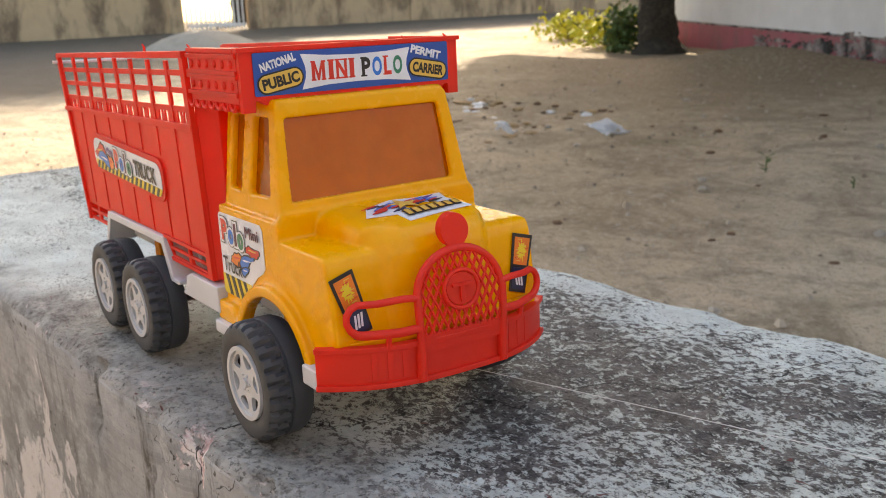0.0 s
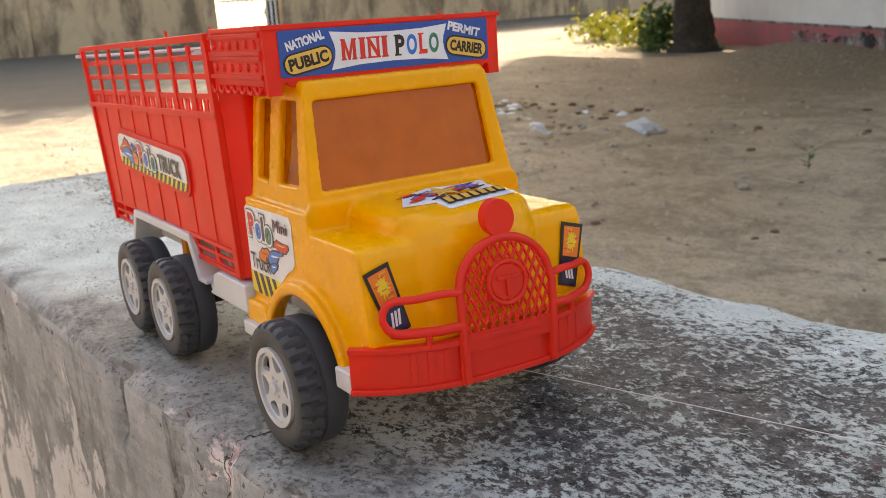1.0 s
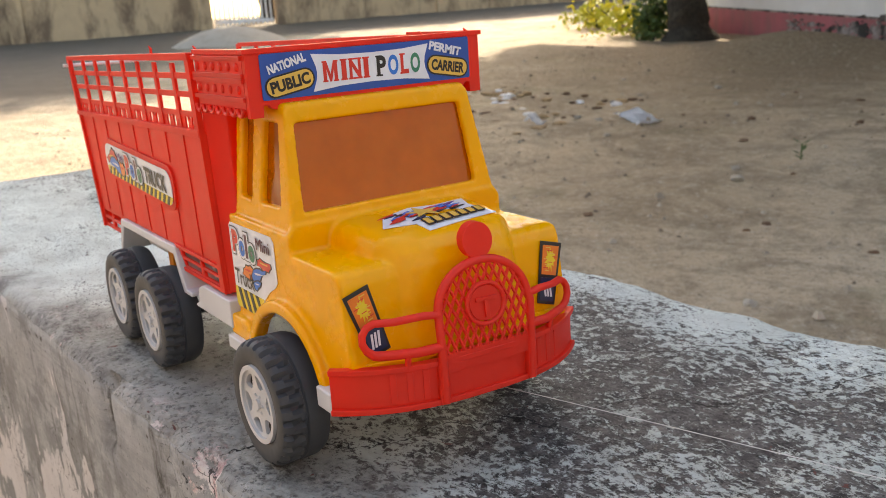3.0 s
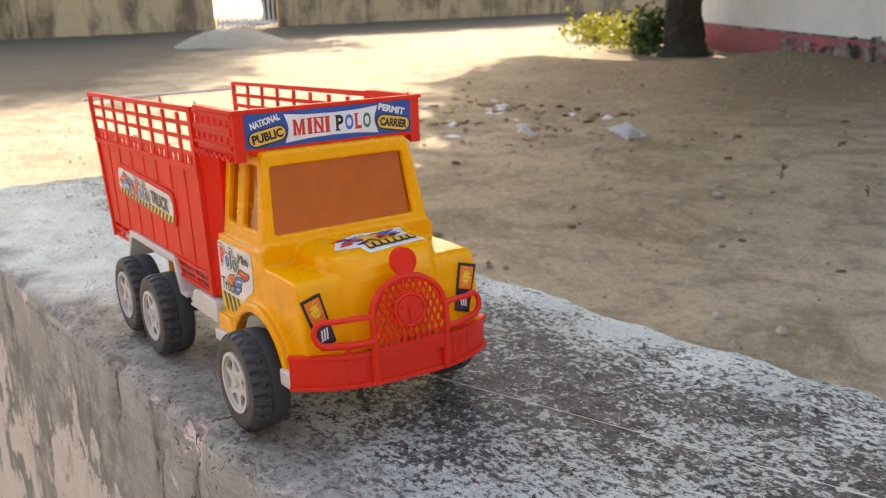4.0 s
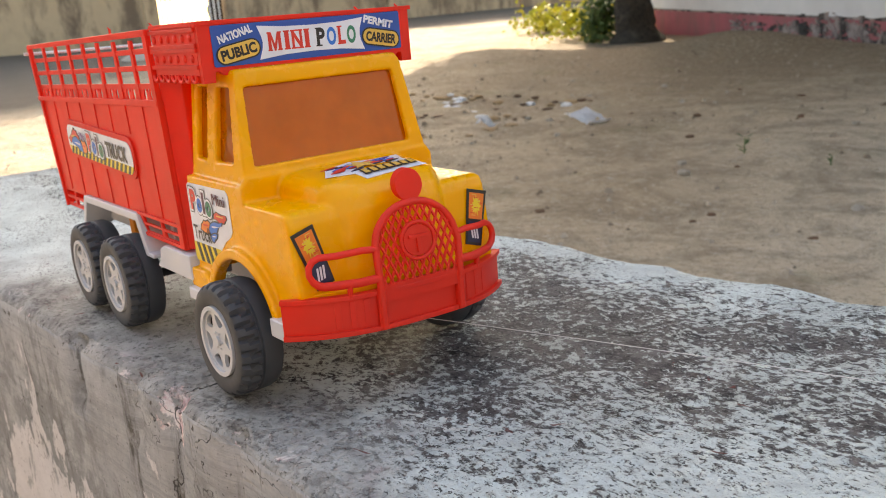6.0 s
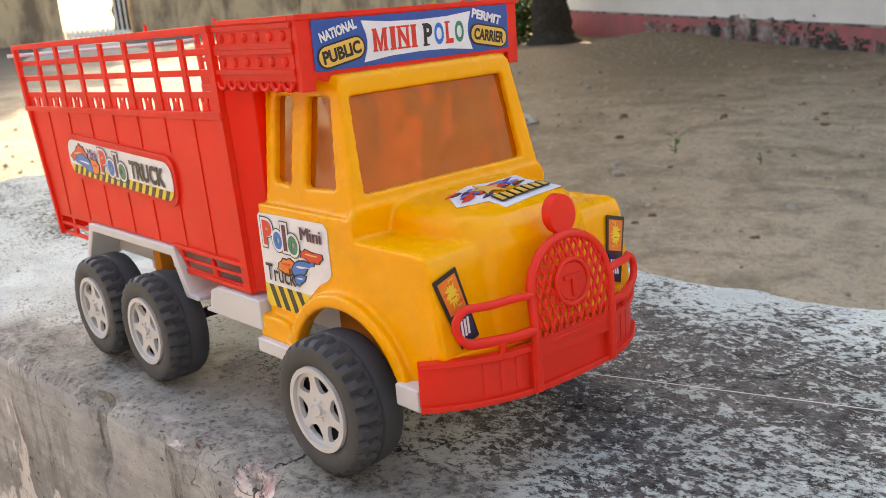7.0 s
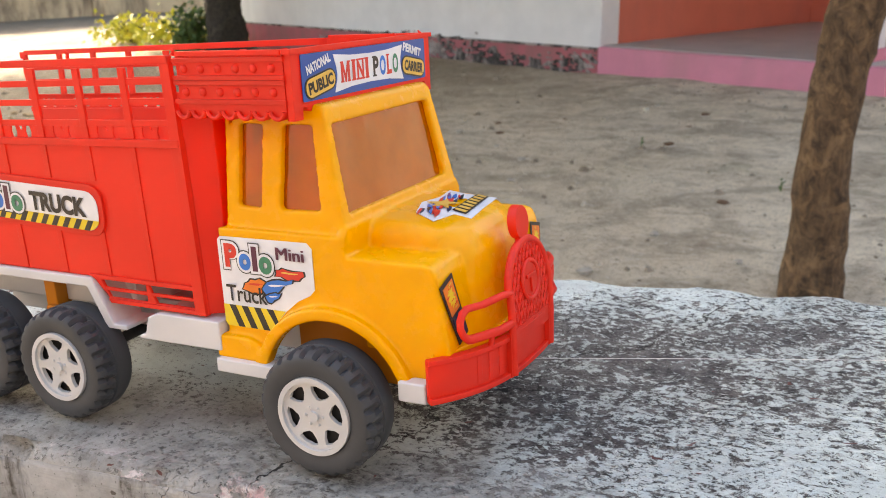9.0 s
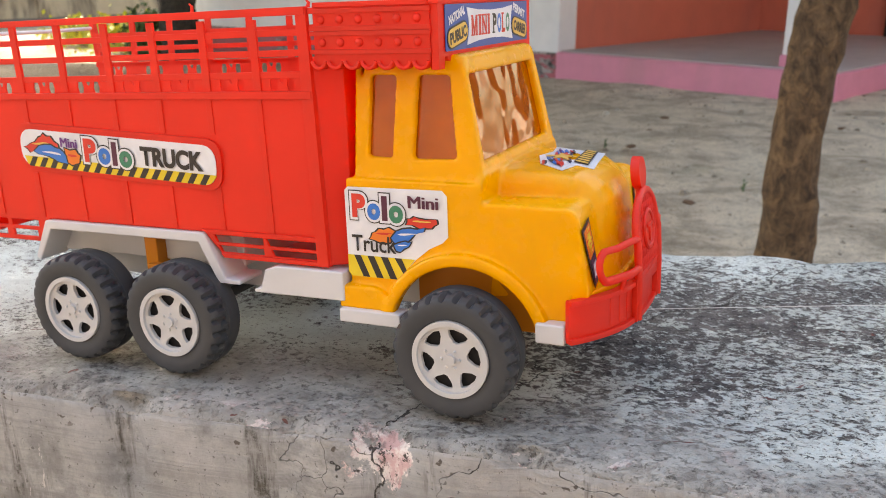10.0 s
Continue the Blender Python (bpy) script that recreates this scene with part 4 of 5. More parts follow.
def make_cab():
    bm = bm_new()
    arch_in = arc(0.0, 0.355, 0.435, 160, 16, 18)
    for sg in (-1, 1):
        low = lambda a, b, t: (a, sg * (0.69 - t), b)
        outline = [(-0.755, 0.5), (-0.435, 0.5)] + arch_in + [(0.44, 0.5), (0.60, 0.52), (0.635, 0.56), (0.66, 0.72), (0.62, 1.08), (0.595, 1.125), (0.10, 1.135), (0.09, 1.235), (-0.70, 1.24), (-0.70, 0.63), (-0.755, 0.61)]
        slab(bm, outline, [], 0.0, 0.035, low)
        # rolled lip over the wheel
        lip = arc(0.0, 0.355, 0.505, 165, 8, 20) + arc(0.0, 0.355, 0.435, 8, 165, 20)
        slab(bm, lip, [], -0.055, 0.02, low)
        slab(bm, [(-0.76, 0.49), (-0.44, 0.49), (-0.47, 0.60), (-0.53, 0.625), (-0.76, 0.625)], [], -0.045, 0.03, low)
        # belt and upper side with two window openings
        up = lambda a, b, t: (a, sg * (0.69 - lean(b) - t), b)
        w1 = [(-0.57, 1.355), (-0.425, 1.35), (-0.405, 1.79), (-0.555, 1.79)]
        w2 = [(-0.295, 1.35), (-0.045, 1.355), (-0.095, 1.79), (-0.275, 1.79)]
        slab(bm, [(-0.665, 1.225), (0.08, 1.225), (0.075, 1.3), (-0.035, 1.84), (-0.06, 1.875), (-0.60, 1.875), (-0.635, 1.3)], [w1, w2], 0.0, 0.05, up)
        # fender: top, front and inner cheek in one shell
        fen = [(0.03, 1.135), (0.56, 1.135), (0.61, 1.115), (0.635, 1.06), (0.685, 0.70), (0.675, 0.56), (0.64, 0.56), (0.645, 0.70), (0.595, 1.04), (0.57, 1.09), (0.03, 1.10)]
        slab(bm, fen, [], 0.0, 0.33, lambda a, b, t: (a, sg * (0.685 - t), b))
    # windscreen frame
    ws = lambda a, b, t: (ws_x(b) - t, a, b)
    slab(bm, [(-0.655, 1.26), (0.655, 1.26), (0.585, 1.86), (0.55, 1.885), (-0.55, 1.885), (-0.585, 1.86)],
         [[(-0.572, 1.335), (0.535, 1.335), (0.51, 1.79), (-0.535, 1.79)]], 0.0, 0.05, ws)
    slab(bm, [(-0.69, 1.13), (0.69, 1.13), (0.69, 1.235), (0.655, 1.285), (-0.655, 1.285), (-0.69, 1.235)], [], 0.0, 0.04, lambda a, b, t: (0.115 - t, a, b))
    # roof, back wall, floor of the cab
    box(bm, -0.62, -0.035, -0.575, 0.575, 1.855, 1.895)
    slab(bm, [(-0.66, 0.6), (0.66, 0.6), (0.66, 1.24), (0.58, 1.87), (-0.58, 1.87), (-0.66, 1.24)], [], 0.0, 0.03, lambda a, b, t: (-0.655 + t, a, b))
    box(bm, -0.66, 0.10, -0.64, 0.64, 1.14, 1.17)
    # bonnet, a solid swelling between the fenders
    secs = [(0.06, 0.455, 1.268), (0.2, 0.45, 1.268), (0.38, 0.44, 1.258), (0.52, 0.43, 1.235), (0.60, 0.42, 1.205), (0.655, 0.41, 1.16), (0.695, 0.40, 1.09), (0.715, 0.40, 0.98), (0.735, 0.40, 0.80), (0.75, 0.40, 0.56)]
    rings = []
    for x, w, top in secs:
        r = 0.10 if top > 1.0 else 0.07
        prof = [(-w - 0.02, 0.55)] + [(-w + r - r * math.cos(radians(q)), max(0.56, top - r + r * math.sin(radians(q)))) for q in (0, 20, 40, 60, 80, 90)]
        prof += [(-w * f, top + 0.012 * (1 - f * f)) for f in (0.5, 0.0, -0.5)]
        prof += [(w - r + r * math.sin(radians(q)), max(0.56, top - r + r * math.cos(radians(q)))) for q in (0, 10, 30, 50, 70, 90)] + [(w + 0.02, 0.55)]
        rings.append([bm.verts.new((x - 0.09 * (abs(y) / w) ** 4 * (x > 0.55), y, z)) for y, z in prof])
    for A, B in zip(rings, rings[1:]):
        for k in range(len(A)):
            bm.faces.new((A[k], A[(k + 1) % len(A)], B[(k + 1) % len(A)], B[k]))
    bm.faces.new(rings[0][::-1])
    bm.faces.new(rings[-1])
    cab = toy("cab", bm, YELLOW, label="glossy yellow plastic cab with swelling bonnet", smooth=0)
    fuse = cab.modifiers.new("fuse", "REMESH")
    fuse.mode, fuse.voxel_size, fuse.use_smooth_shade = "VOXEL", 0.0085 * U, True
    soft = cab.modifiers.new("soften", "SMOOTH")
    soft.factor, soft.iterations = 0.5, 18
    bm = bm_new()
    slab(bm, [(-0.70, 0.59), (-0.63, 0.68), (-0.4, 0.765), (0.4, 0.765), (0.63, 0.68), (0.70, 0.59), (0.5, 0.5), (-0.5, 0.5)], [], 0.645, 0.685, lambda a, b, t: (b, a, t))
    toy("front_flange", bm, YELLOW, cab, bevel=0.012)
    # tinted films behind the openings
    bm = bm_new()
    slab(bm, [(-0.59, 1.31), (0.56, 1.31), (0.53, 1.815), (-0.555, 1.815)], [], 0.040, 0.046, ws)
    toy("windscreen", bm, AMBER, cab, "amber tinted plastic windscreen", smooth=0)
    for sg in (-1, 1):
        for o in ([(-0.585, 1.335), (-0.41, 1.335), (-0.39, 1.81), (-0.57, 1.81)], [(-0.31, 1.335), (-0.03, 1.335), (-0.08, 1.81), (-0.29, 1.81)]):
            bm = bm_new()
            slab(bm, o, [], 0.038, 0.043, lambda a, b, t: (a, sg * (0.69 - lean(b) - t), b))
            toy("side_window", bm, AMBER, cab, "amber tinted plastic window", smooth=0)
    return cab


cab = make_cab()


def jag(pts, amp, seed):
    """An outline with flickering tongues between its corners."""
    rnd, out = random.Random(seed), []
    if amp > 0.2:
        pts, amp = jag(pts, 0.2, seed + 1), 0.28
    for (ax, ay), (bx, by) in zip(pts, pts[1:] + pts[:1]):
        out.append((ax, ay))
        l = math.hypot(bx - ax, by - ay)
        k = amp * l * rnd.uniform(-0.5, 1.0)
        out.append(((ax + bx) / 2 + (by - ay) / l * k, (ay + by) / 2 - (bx - ax) / l * k))
    return out


# -- headlight stickers, slanted on the fenders --
def fender_fn(sg):
    def fn(a, b, lift=0.002):
        x = 0.635 + (1.06 - b) * 0.139 if b < 1.06 else 0.635
        return (x + 0.004 + lift, sg * a, b)
    return fn


for sg in (-1, 1):
    fn = fender_fn(sg)
    q = [(0.69, 1.025), (0.545, 1.065), (0.47, 0.735), (0.585, 0.70)]
    lamp = patch("headlight", q, INK_BLACK, truck, fn, 0.006, "printed headlight sticker, orange over dark blue with black border")

    def inner(u0, u1, v0, v1):
        tl, tr, br, bl = [Vector(p) for p in q]
        f = lambda u, v: tuple((tl.lerp(tr, u)).lerp(bl.lerp(br, u), v))
        return [f(u0, v0), f(u1, v0), f(u1, v1), f(u0, v1)]
    patch("orange_lens", inner(0.12, 0.88, 0.06, 0.53), INK_ORANGE, lamp, fn, 0.009)
    patch("blue_lens", inner(0.12, 0.9, 0.58, 0.95), NAVY, lamp, fn, 0.009)
    rnd, core = random.Random(3), []
    for k in range(22):
        a = k * math.tau / 22
        r = (0.30 if k % 2 else 0.17) * rnd.uniform(0.75, 1.1)
        core.append(inner(0.5 + r * math.cos(a), 0.9, 0.29 + 0.68 * r * math.sin(a), 0.9)[0])
    patch("glint", core, INK_YELLOW, lamp, fn, 0.0105)
    for k in range(9):
        u, v = 0.16 + 0.5 * rnd.random(), 0.09 + 0.046 * k
        patch("glint", inner(u, min(u + 0.22, 0.86), v, v + 0.011), INK_RED if k % 2 else INK_GOLD, lamp, fn, 0.0118)
    for k in range(3):
        o = inner(0.3 + 0.16 * k, 0.38 + 0.16 * k, 0.66, 0.88)
        patch("stripe", [o[1], (o[1][0] - 0.012, o[1][1]), o[3], (o[3][0] + 0.012, o[3][1])], INK_WHITE, lamp, fn, 0.011)


# -- door sticker --
def side_fn(a, b, lift=0.0075):
    return (a, -(0.69 + lift), b)


door = [(-0.685, 1.19), (-0.115, 1.195), (-0.085, 1.165), (-0.085, 0.94), (-0.12, 0.905), (-0.2, 0.865), (-0.28, 0.80), (-0.345, 0.73), (-0.38, 0.675), (-0.69, 0.675), (-0.705, 0.70), (-0.705, 1.17)]
ds = patch("door_sticker", door, INK_WHITE, truck, side_fn, 0.005, "white door sticker with coloured lettering, flame and hazard stripes")
patch("hazard_band", [(-0.705, 0.80), (-0.285, 0.80), (-0.345, 0.73), (-0.38, 0.675), (-0.69, 0.675), (-0.705, 0.70)], INK_YELLOW, ds, side_fn, 0.007)
for k in range(4):
    x = -0.665 + 0.085 * k
    patch("hazard_stripe", [(x, 0.80), (x + 0.042, 0.80), (x + 0.095, 0.677), (x + 0.053, 0.677)] if k < 3 else [(x, 0.80), (x + 0.042, 0.80), (x + 0.075, 0.725), (x + 0.058, 0.70)], INK_BLACK, ds, side_fn, 0.009)


def swell(pts, k):
    """The outline grown from its middle by the length k."""
    cx, cy = sum(p[0] for p in pts) / len(pts), sum(p[1] for p in pts) / len(pts)
    out = []
    for x, y in pts:
        d = math.hypot(x - cx, y - cy) or 1.0
        out.append((x + (x - cx) / d * k, y + (y - cy) / d * k))
    return out


def tongues(parent, fn, sets, lift):
    """Printed flame tongues: each one with a dark contour under its colour."""
    for k, (ink, pts) in enumerate(sets):
        fine_pts = jag(pts, 0.18, 5 + k)
        patch("flame_contour", swell(fine_pts, 0.010), INK_BLACK, parent, fn, lift + 0.0006 * k)
        patch("flame", fine_pts, ink, parent, fn, lift + 0.0006 * k + 0.0003)
        mx, my = sum(p[0] for p in pts) / len(pts), sum(p[1] for p in pts) / len(pts)
        patch("flame_glint", [(mx + (x - mx) * 0.6, my + 0.006 + (y - my) * 0.16) for x, y in pts], INK_WHITE if ink is INK_SKY else INK_GOLD if ink is INK_RED else INK_RED, parent, fn, lift + 0.0006 * k + 0.0005)


tongues(ds, side_fn, (
    (INK_ORANGE, [(-0.56, 0.90), (-0.54, 0.935), (-0.50, 0.96), (-0.44, 0.97), (-0.37, 0.965), (-0.42, 0.935), (-0.43, 0.89), (-0.50, 0.885)]),
    (INK_RED, [(-0.33, 0.995), (-0.32, 1.03), (-0.28, 1.043), (-0.22, 1.03), (-0.15, 1.035), (-0.145, 1.01), (-0.18, 0.985), (-0.25, 0.98)]),
    (INK_SKY, [(-0.425, 0.915), (-0.39, 0.955), (-0.31, 0.975), (-0.22, 0.985), (-0.23, 0.96), (-0.28, 0.945), (-0.31, 0.915), (-0.36, 0.885), (-0.40, 0.885)]),
    (INK_SKY, [(-0.41, 0.875), (-0.34, 0.90), (-0.305, 0.90), (-0.325, 0.87), (-0.37, 0.84), (-0.395, 0.845)])), 0.0068)
for ch, a0, a1, b0, b1, ink in (("P", -0.66, -0.575, 1.02, 1.155, INK_RED), ("o", -0.565, -0.485, 1.01, 1.105, INK_SKY), ("l", -0.475, -0.44, 1.01, 1.15, INK_MAROON), ("o", -0.432, -0.345, 1.0, 1.10, INK_GREEN)):
    lettering("letter_outline", ch, INK_BLACK, ds, lambda a, b: side_fn(a, b, 0.0085 + (a0 + 0.7) * 0.0009), a0 - 0.020, a1 + 0.020, b0 - 0.020, b1 + 0.020, bold=0.085)
    lettering("letter_edge", ch, INK_WHITE, ds, lambda a, b: side_fn(a, b, 0.0095 + (a0 + 0.7) * 0.0009), a0 - 0.014, a1 + 0.014, b0 - 0.014, b1 + 0.014, bold=0.075)
    lettering("letter", ch, ink, ds, lambda a, b: side_fn(a, b, 0.0105 + (a0 + 0.7) * 0.0009), a0, a1, b0, b1, bold=0.055)
lettering("lettering", "Mini", INK_MAROON, ds, lambda a, b: side_fn(a, b, 0.010), -0.315, -0.14, 1.09, 1.158, heavy=0.004)
lettering("lettering", "Truck", INK_BLACK, ds, lambda a, b: side_fn(a, b, 0.012), -0.67, -0.395, 0.825, 0.92, bold=0.015)


# -- bonnet sticker --
def bonnet_fn(a, b, lift=0.0):
    x = 0.32 + b * 1.15
    a = a * 1.12
    tops = ((0.06, 1.268), (0.2, 1.268), (0.38, 1.258), (0.52, 1.235), (0.60, 1.205), (0.65, 1.16))
    z = next(z0 + (z1 - z0) * (x - x0) / (x1 - x0) for (x0, z0), (x1, z1) in zip(tops, tops[1:]) if x <= x1)
    return (x, a, z + 0.012 * (1 - (a / 0.45) ** 2) + lift)


bs = patch("bonnet_sticker", [(-0.28, 0.10), (-0.20, -0.03), (-0.02, -0.09), (0.12, -0.06), (0.30, -0.09), (0.26, 0.02), (0.31, 0.17), (0.1, 0.19), (-0.10, 0.21), (-0.12, 0.13)], INK_WHITE, cab, bonnet_fn, 0.006, "white star-burst sticker with wing and yellow lettering")
rnd_b = random.Random(8)
for k in range(26):
    # feathered strokes of the printed wings, fanning out from the emblem
    sg = -1 if k % 2 else 1
    b0 = rnd_b.uniform(-0.045, 0.07)
    a0, l, w = sg * rnd_b.uniform(0.02, 0.15), rnd_b.uniform(0.06, 0.11), rnd_b.uniform(0.006, 0.012)
    tip = (a0 + sg * l, b0 - 0.012 + (0.04 if sg < 0 else -0.015))
    o = [(a0, b0 - w), (a0 + sg * l * 0.5, (b0 + tip[1]) / 2 - w * 1.3), tip, (a0 + sg * l * 0.45, (b0 + tip[1]) / 2 + w), (a0, b0 + w)]
    patch("print", o, rnd_b.choice((NAVY, INK_SKY, INK_RED, INK_PURPLE, INK_ORANGE, INK_BLACK, INK_SKY, INK_RED)), cab, bonnet_fn, 0.0075 + 0.0002 * k)
patch("print", [(-0.02, -0.06), (0.015, 0.0), (0.08, 0.0), (0.03, 0.035), (0.045, 0.085), (-0.01, 0.05), (-0.07, 0.08), (-0.045, 0.03), (-0.09, 0.0), (-0.04, 0.0)], INK_GOLD, cab, bonnet_fn, 0.0135)
for k in range(7):
    a = -0.08 + 0.052 * k
    for g, ink, lift in ((0.0, INK_BLACK, 0.0135), (0.007, INK_GOLD, 0.015)):
        patch("letter_bar", [(a + g, 0.105 - 0.004 * k + g), (a + 0.044 - g, 0.103 - 0.004 * k + g), (a + 0.040 - g, 0.176 - 0.006 * k - g), (a - 0.004 + g, 0.178 - 0.006 * k - g)], ink, cab, bonnet_fn, lift)


def bed_side(sg):
    return lambda a, b, t: (a, sg * (0.705 + 0.028 * (b - 0.72) - t), b)


COLS = [(-1.165, -0.90), (-1.51, -1.225), (-1.865, -1.57), (-2.22, -1.93), (-2.585, -2.285), (-2.95, -2.65), (-3.31, -3.02), (-3.66, -3.39)]
POSTS = [-1.195, -1.54, -1.90, -2.25, -2.62, -2.985, -3.35]


def make_bed():
    bed = None
    for sg in (-1, 1):
        fn = bed_side(sg)
        bm = bm_new()
        outer = [(-3.585, 0.70), (-3.02, 0.70), (-2.93, 0.865), (-1.69, 0.865), (-1.56, 0.715), (-0.815, 0.715), (-0.83, 1.713), (-3.725, 1.664)]
        holes = []
        for x0, x1 in ((-1.23, -0.87), (-1.60, -1.27)):
            holes.append([(x0 + 0.0, 0.805), (x1, 0.805), (x1, 0.85), (x0 - 0.02, 0.85)])
            holes.append([(x0 + 0.03, 0.745), (x1, 0.745), (x1, 0.785), (x0 + 0.01, 0.785)])
        for x0, x1 in ((-3.29, -3.05), (-3.545, -3.33)):
            holes.append(rect(x0, x1, 0.80, 0.845))
            holes.append(rect(x0, x1 - 0.02, 0.73, 0.775))
        slab(bm, outer, holes, 0.0, 0.022, fn)
        extra = []
        for x0, x1 in COLS:
            # pierced arches over the closed boards
            top, w = 2.12 - 0.017 * (-0.9 - x1), (x1 - x0) / 2
            zb = top - 0.410
            c = (x0 + x1) / 2
            pierced = [[(c + dx * w + r * math.cos(q * math.pi / 4), zb + dz + 1.7 * r * math.sin(q * math.pi / 4)) for q in range(8)]
                       for dx, dz, r in ((-0.42, 0.040, 0.026), (0.42, 0.040, 0.026), (0.0, 0.078, 0.018))]
            extra.append(("arch_panel", [(x0 - 0.03, zb - 0.01), (x1 + 0.03, zb - 0.01), (x1 + 0.03, top - 0.305), (x0 - 0.03, top - 0.305)], 0.004, pierced))
        for drop in (0.090, 0.198, 0.315):
            extra.append(("slat", [(-3.75, 2.072 - drop - 0.018), (-0.84, 2.121 - drop - 0.018), (-0.84, 2.121 - drop + 0.018), (-3.75, 2.072 - drop + 0.018)], 0.0))
        for x in POSTS:
            for z0, z1 in (((0.875, 1.175), (1.46, 1.69)) if -3.0 < x < -1.5 else ((0.875, 1.69),)):
                extra.append(("rib", rect(x - 0.02, x + 0.02, z0, z1), -0.007))
            extra.append(("slat_post", rect(x - 0.025, x + 0.025, 1.69, 2.10), -0.005))
        extra.append(("corner_post", [(-0.895, 0.72), (-0.82, 0.72), (-0.835, 2.16), (-0.9, 2.16)], -0.022))
        extra.append(("corner_post", [(-3.585, 0.70), (-3.55, 0.70), (-3.735, 2.11), (-3.79, 2.11)], -0.02))
        for z in (2.135, 1.69):
            extra.append(("rail", [(-3.74, z - 0.05), (-0.84, z - 0.015), (-0.84, z + 0.028), (-3.74, z - 0.015)], -0.026))
        extra.append(("rail", [(-1.66, 0.86), (-0.83, 0.86), (-0.83, 0.885), (-1.70, 0.885)], -0.018))
        extra.append(("rail", [(-1.55, 0.715), (-0.82, 0.715), (-0.82, 0.74), (-1.57, 0.74)], -0.018))
        extra.append(("sticker_field", turned(rounded(-0.80, 0.80, -0.155, 0.155, 0.10), -2.29, 1.315, -2.6), -0.018))
        p = toy("side_panel", bm, RED, bed, bevel=0.006)
        if bed is None:
            bed = p
            p.name = "cargo_bed"
            tagged(p, "translucent red plastic cargo bed with slatted sides")
        for name, o, t, *cut in extra:
            bm = bm_new()
            slab(bm, o, cut[0] if cut else [], t, 0.014 if name in ("slat", "slat_post", "arch_panel", "corner_post") or o[0][1] > 1.6 else 0.002, fn)
            toy(name, bm, RED, bed, bevel=0.003)
    bm = bm_new()
    box(bm, -3.58, -0.84, -0.69, 0.69, 0.86, 0.895)
    toy("bed_floor", bm, RED, bed)
    bm = bm_new()
    slab(bm, [(-0.845, -0.722), (-0.80, -0.68), (-0.70, -0.63), (-0.70, 0.63), (-0.80, 0.68), (-0.845, 0.722), (-0.845, 0.66), (-0.81, 0.645), (-0.72, 0.61), (-0.72, -0.61), (-0.81, -0.645), (-0.845, -0.66)], [], 0.72, 1.895, lambda a, b, t: (a, b, t))
    toy("bulkhead", bm, RED, bed, "ribbed red front wall of the bed", bevel=0.01)
    # the tail is open above a low sill, with one thin rod across the top corners
    bm = bm_new()
    slab(bm, [(-0.70, 0.72), (0.70, 0.72), (0.71, 1.08), (-0.71, 1.08)], [], 0.0, 0.03, lambda a, b, t: (-3.575 - 0.145 * (b - 0.72) + t, a, b))
    toy("tail_sill", bm, RED, bed, bevel=0.006)
    bm = bm_new()
    tube(bm, [(-3.765, -0.80, 2.045), (-3.765, -0.4, 2.04), (-3.765, 0.4, 2.04), (-3.765, 0.78, 2.045)], 0.014, 8)
    toy("tie_rod", bm, STRING, bed, "thin pale rod across the bed's open tail")
    # overhanging head box above the cab
    bm = bm_new()
    for sg in (-1, 1):
        fn = lambda a, b, t: (a, sg * (0.735 - t), b)
        scal = []
        for k in range(7):
            c = -0.78 + 0.1 * k
            scal += arc(c, 1.875, 0.047, 180, 360, 6, 0.045)
        slab(bm, [(-0.81, 1.93)] + scal[1:] + [(-0.13, 1.83), (-0.13, 2.172), (-0.81, 2.165)], [], 0.0, 0.04, fn)
        for z0, z1 in ((2.045, 2.135), (1.925, 2.02)):
            for z in (z0, z1):
                slab(bm, rect(-0.83, -0.12, z - 0.012, z + 0.012), [], -0.016, 0.0, fn)
            for k in range(6):
                c = Vector((-0.76 + 0.112 * k, -sg * 0 + sg * 0.735, (z0 + z1) / 2))
                bmesh.ops.create_icosphere(bm, subdivisions=2, radius=0.024, matrix=Matrix.Translation(c) @ Matrix.Diagonal((1, 0.6, 1, 1)))
        for k in range(7):
            c = -0.78 + 0.1 * k
            tube(bm, [fn(a, b, -0.012) for a, b in arc(c, 1.885, 0.043, 190, 350, 7, 0.045)], 0.012, 6)
    scal = []
    for k in range(9):
        scal += arc(-0.56 + 0.14 * k, 1.89, 0.066, 180, 360, 6, 0.028)
    slab(bm, [(-0.735, 1.83), (-0.66, 1.83), (-0.655, 1.89)] + scal + [(0.655, 1.89), (0.66, 1.83), (0.735, 1.83), (0.735, 2.172), (-0.735, 2.172)], [], 0.0, 0.04, lambda a, b, t: (-0.125 + t, a, b))
    box(bm, -0.80, -0.13, -0.69, 0.69, 1.90, 1.925)
    # thickened rims
    for sg in (-1, 1):
        box(bm, -0.80, -0.135, sg * 0.72 - 0.03, sg * 0.72 + 0.03, 2.155, 2.18)
    box(bm, -0.13, -0.072, -0.75, 0.75, 2.155, 2.18)
    head = toy("head_box", bm, RED, bed, bevel=0.005)
    # sprue nubs left on the rim
    for x, y in ((-0.11, 0.35), (-0.11, 0.66), (-0.85, -0.71), (-1.6, -0.73)):
        bm = bm_new()
        tube(bm, [(x, y, 2.12 if x < -1 else 2.16), (x + 0.008, y, 2.182), (x - 0.004, y - 0.008, 2.198)], [0.012, 0.009, 0.004], 6)
        toy("sprue_nub", bm, RED, bed)
    return bed


bed = make_bed()


# -- the board over the cab --
def sign_fn(a, b, lift=0.0):
    return (-0.085 + lift + 0.02 * (0.235 - b) * 0, a, 1.915 + b)


